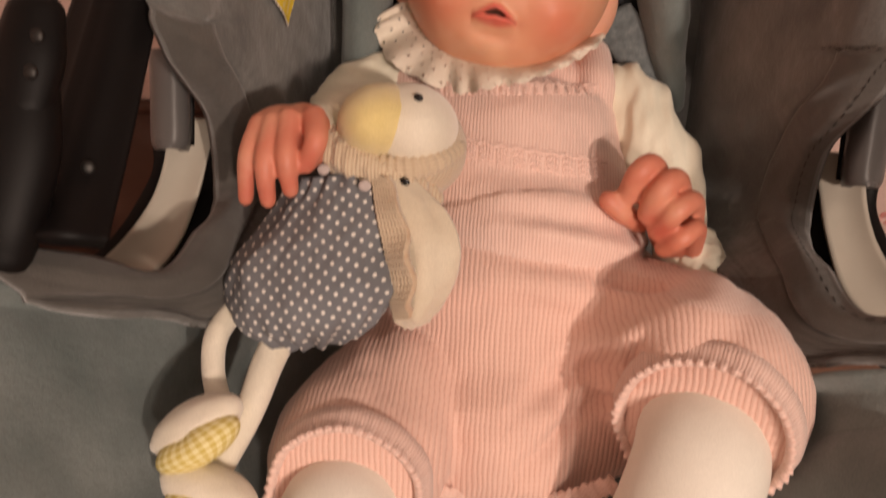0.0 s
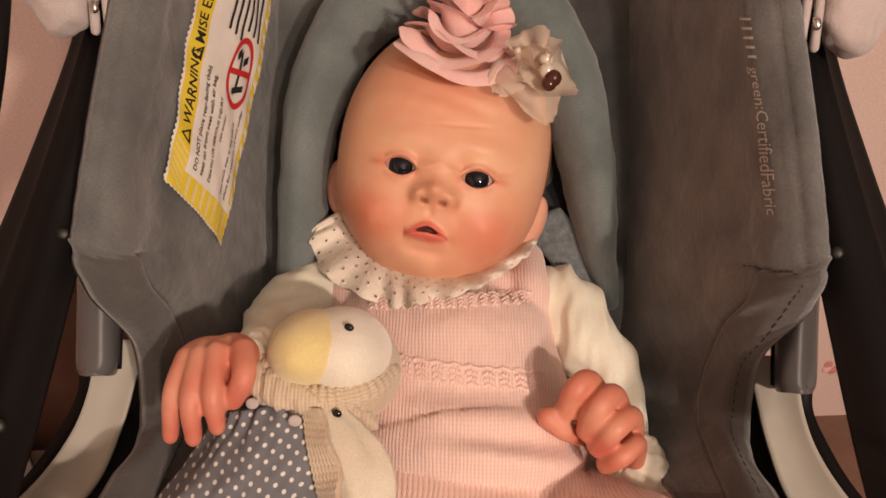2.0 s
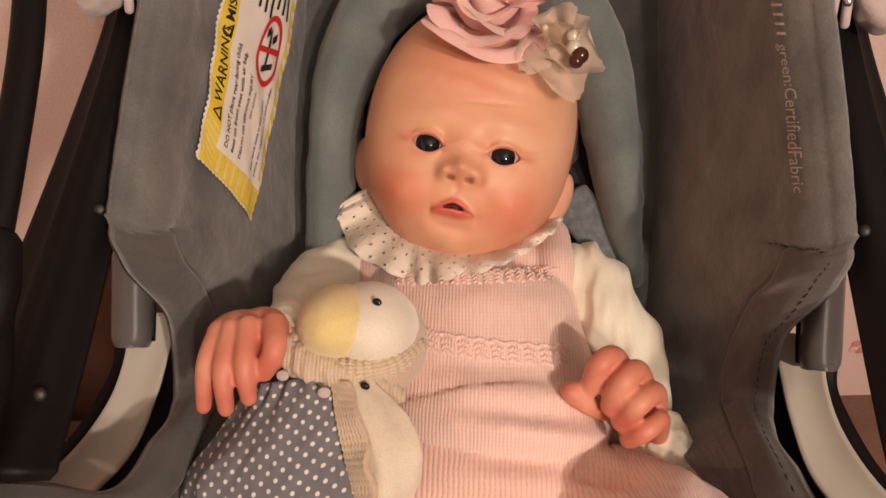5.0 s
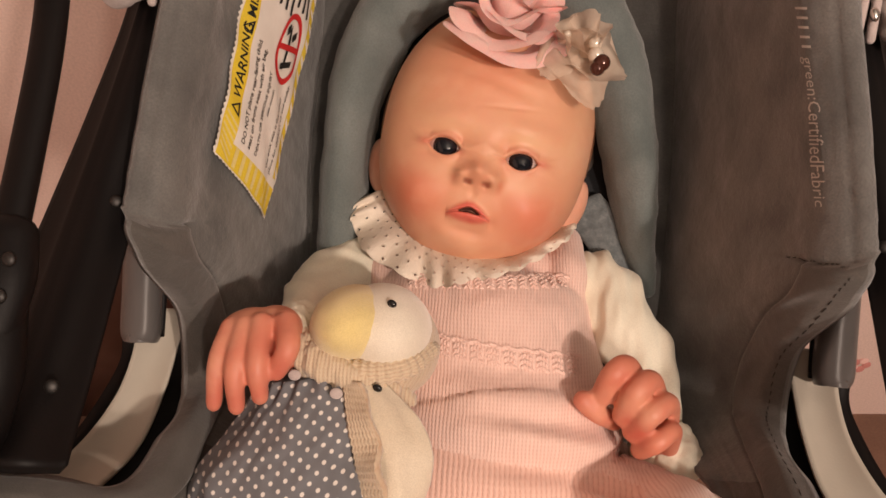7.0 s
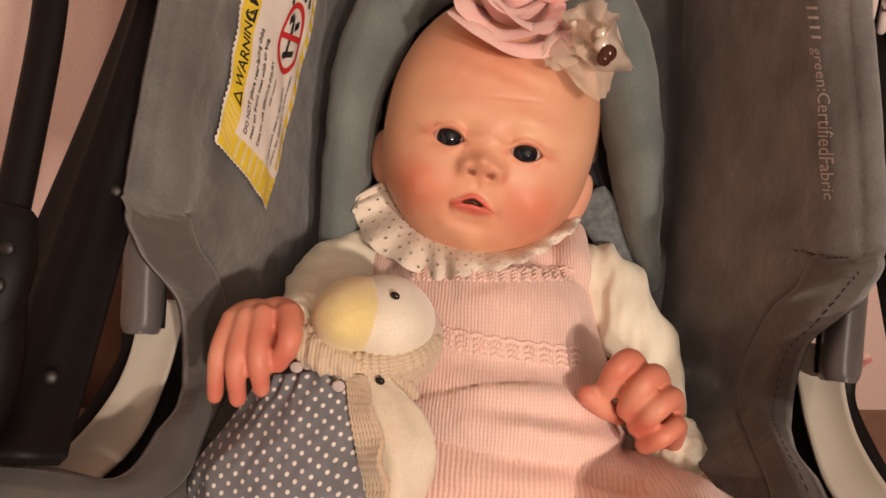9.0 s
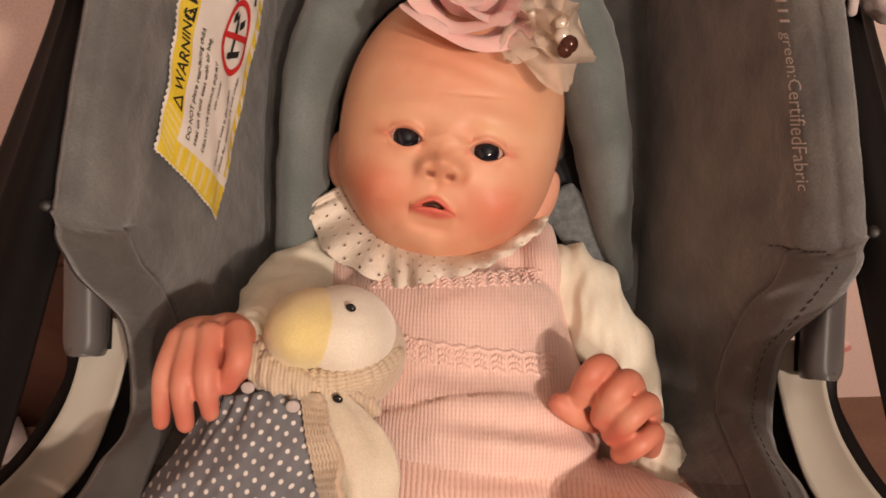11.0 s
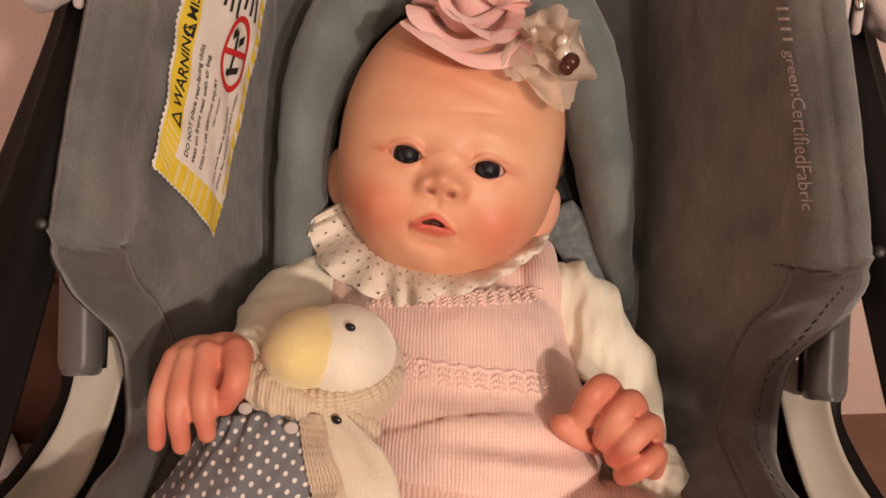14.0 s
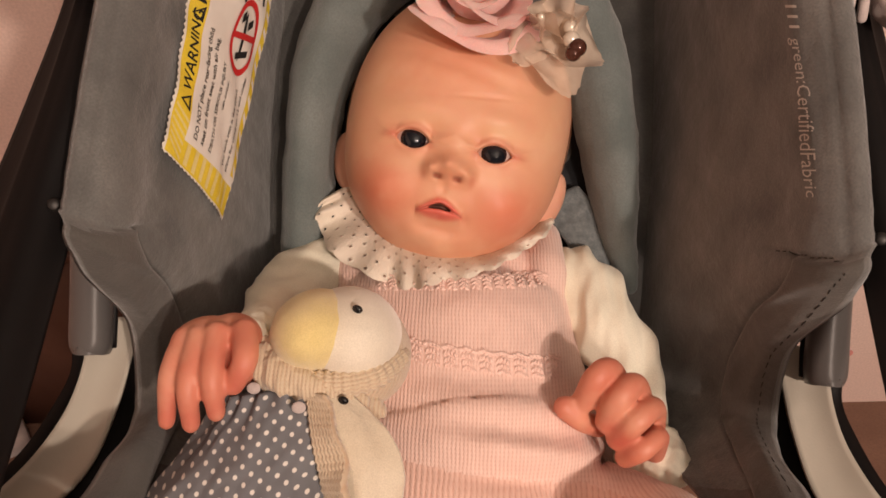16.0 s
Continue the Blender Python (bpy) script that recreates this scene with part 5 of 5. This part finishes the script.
for c, turn_, s in (((-0.1335, -0.1808, -0.3335), 32, 1.0), ((-0.1242, -0.2079, -0.3247), -20, 1.0)):
    bm = bmesh.new()
    egg(bm, c, (0.0231 * s, 0.0113 * s, 0.015), (0, 0, turn_), 40, 24, lambda d: 1 + 0.04 * noise.noise(d * 2))
    foot = part("foot", bm, PLUSH, bird, "cream plush foot")
    bm = bmesh.new()
    cc = Vector(c) + Vector((0.0035, -0.0055, 0.0082))
    egg(bm, cc, (0.0212 * s, 0.0094 * s, 0.0125), (0, 0, turn_ + 2), 40, 24, lambda d: 1 - 0.16 * math.exp(-((d.x + 0.1) / 0.25) ** 2) * max(0, d.y))
    part("sole", bm, GINGHAM, foot, "yellow gingham sole")

# ---- canopy cloth folded back beside the seat ----
canopy = empty("pushchair_canopy", "pale pinkish canopy cloth with zips, folded back beside the seat", "canopy", seat_point((-0.1758, 0.1302, -0.3882)))
# span out of view between the canopy corners, added to shade the upper wall
bm = bmesh.new()
tube(bm, [(-0.205, 0.165, -0.405), (-0.190, 0.235, -0.420), (-0.120, 0.300, -0.450), (0.0, 0.325, -0.465), (0.120, 0.300, -0.450), (0.190, 0.235, -0.420), (0.205, 0.165, -0.405)], [(0.018, 0.020), (0.034, 0.045), (0.042, 0.060), (0.045, 0.065), (0.042, 0.060), (0.034, 0.045), (0.018, 0.020)], 80, 24)
part("unseen_shade_hood", fused(bm, 0.004, 3, wrinkle(35, 0.006)), CANOPY, canopy, "unseen canopy span added to cast shade on the upper wall")
for side in (1, -1):
    flip = (lambda ps: ps) if side == 1 else mirrored
    bm = bmesh.new()
    tube(bm, flip([(-0.2101, 0.1598, -0.3971), (-0.1966, 0.1314, -0.3926), (-0.1888, 0.1127, -0.3882)]), [(0.0159, 0.014), (0.0154, 0.015), (0.0106, 0.012)], 30, 20)
    tube(bm, flip([(-0.1857, 0.1602, -0.3971), (-0.1806, 0.1301, -0.3882), (-0.1805, 0.1136, -0.3865)]), [(0.0112, 0.012), (0.0112, 0.012), (0.0080, 0.010)], 30, 20)
    part("canopy_cloth", fused(bm, 0.002, 4, wrinkle(60, 0.003)), CANOPY, canopy)
    for path in ([(-0.1710, 0.1524, -0.3838), (-0.1700, 0.1279, -0.3812), (-0.1674, 0.1097, -0.3794), (-0.1675, 0.1039, -0.3812)], [(-0.1649, 0.1507, -0.3794), (-0.1627, 0.1268, -0.3776), (-0.1592, 0.1080, -0.3750), (-0.1583, 0.0987, -0.3768)]):
        bm = bmesh.new()
        tube(bm, flip(path), [(0.0023, 0.0022)] * 4, 24, 10)
        part("zip_tape", bm, CANOPY, canopy, "pale zip tape")
    bm = bmesh.new()
    egg(bm, flip([(-0.1660, 0.1135, -0.3750)])[0], (0.0022, 0.0034, 0.0018), (0, 0, 10), 12, 8)
    part("zip_slider", bm, STEEL, canopy, "small metal zip slider")

# ---- small things by the wall ----
bm = bmesh.new()
bmesh.ops.create_cube(bm, size=1)
bmesh.ops.bevel(bm, geom=bm.edges[:], offset=0.03, segments=2, affect="EDGES")
bm.transform(Matrix.LocRotScale((-0.64, 0.872, 0.022), Euler((0, 0, 0.5)), (0.075, 0.05, 0.044)))
tagged(part("carton", bm, CANOPY, None, "", ROOM), "small white carton on the floor by the wall", "carton")

# ---- low brown panel added to darken the wall in the left gap ----
panel = empty("dark_gap_panel", "low reddish-brown panel added to darken the wall left of the seat", "wooden panel", (-0.55, 0.92, 0.0))
for name, lo, hi in (("board", (-0.80, 0.918, 0.0), (-0.30, 0.928, 0.37)), ("rail", (-0.81, 0.914, 0.37), (-0.29, 0.928, 0.39))):
    bm = bmesh.new()
    bmesh.ops.create_cube(bm, size=1)
    bmesh.ops.scale(bm, vec=[h - l for l, h in zip(lo, hi)], verts=bm.verts)
    bmesh.ops.translate(bm, vec=[(h + l) / 2 for l, h in zip(lo, hi)], verts=bm.verts)
    bmesh.ops.bevel(bm, geom=bm.edges[:], offset=0.003, segments=2, affect="EDGES")
    part(name, bm, GAP_BROWN, panel, "", ROOM)
sticker = empty("wall_sticker", "small faded red flower sticker on the pink wall", "sticker", (0.745, 0.927, 0.135))
for i in range(5):
    bm = bmesh.new()
    egg(bm, (0.745 + 0.011 * math.cos(i * 1.257), 0.9285, 0.135 + 0.011 * math.sin(i * 1.257)), (0.008, 0.0015, 0.008), (0, 0, 0), 12, 8)
    part("petal", bm, ROSE if i % 2 else PRINT_RED_PALE, sticker, "", ROOM)
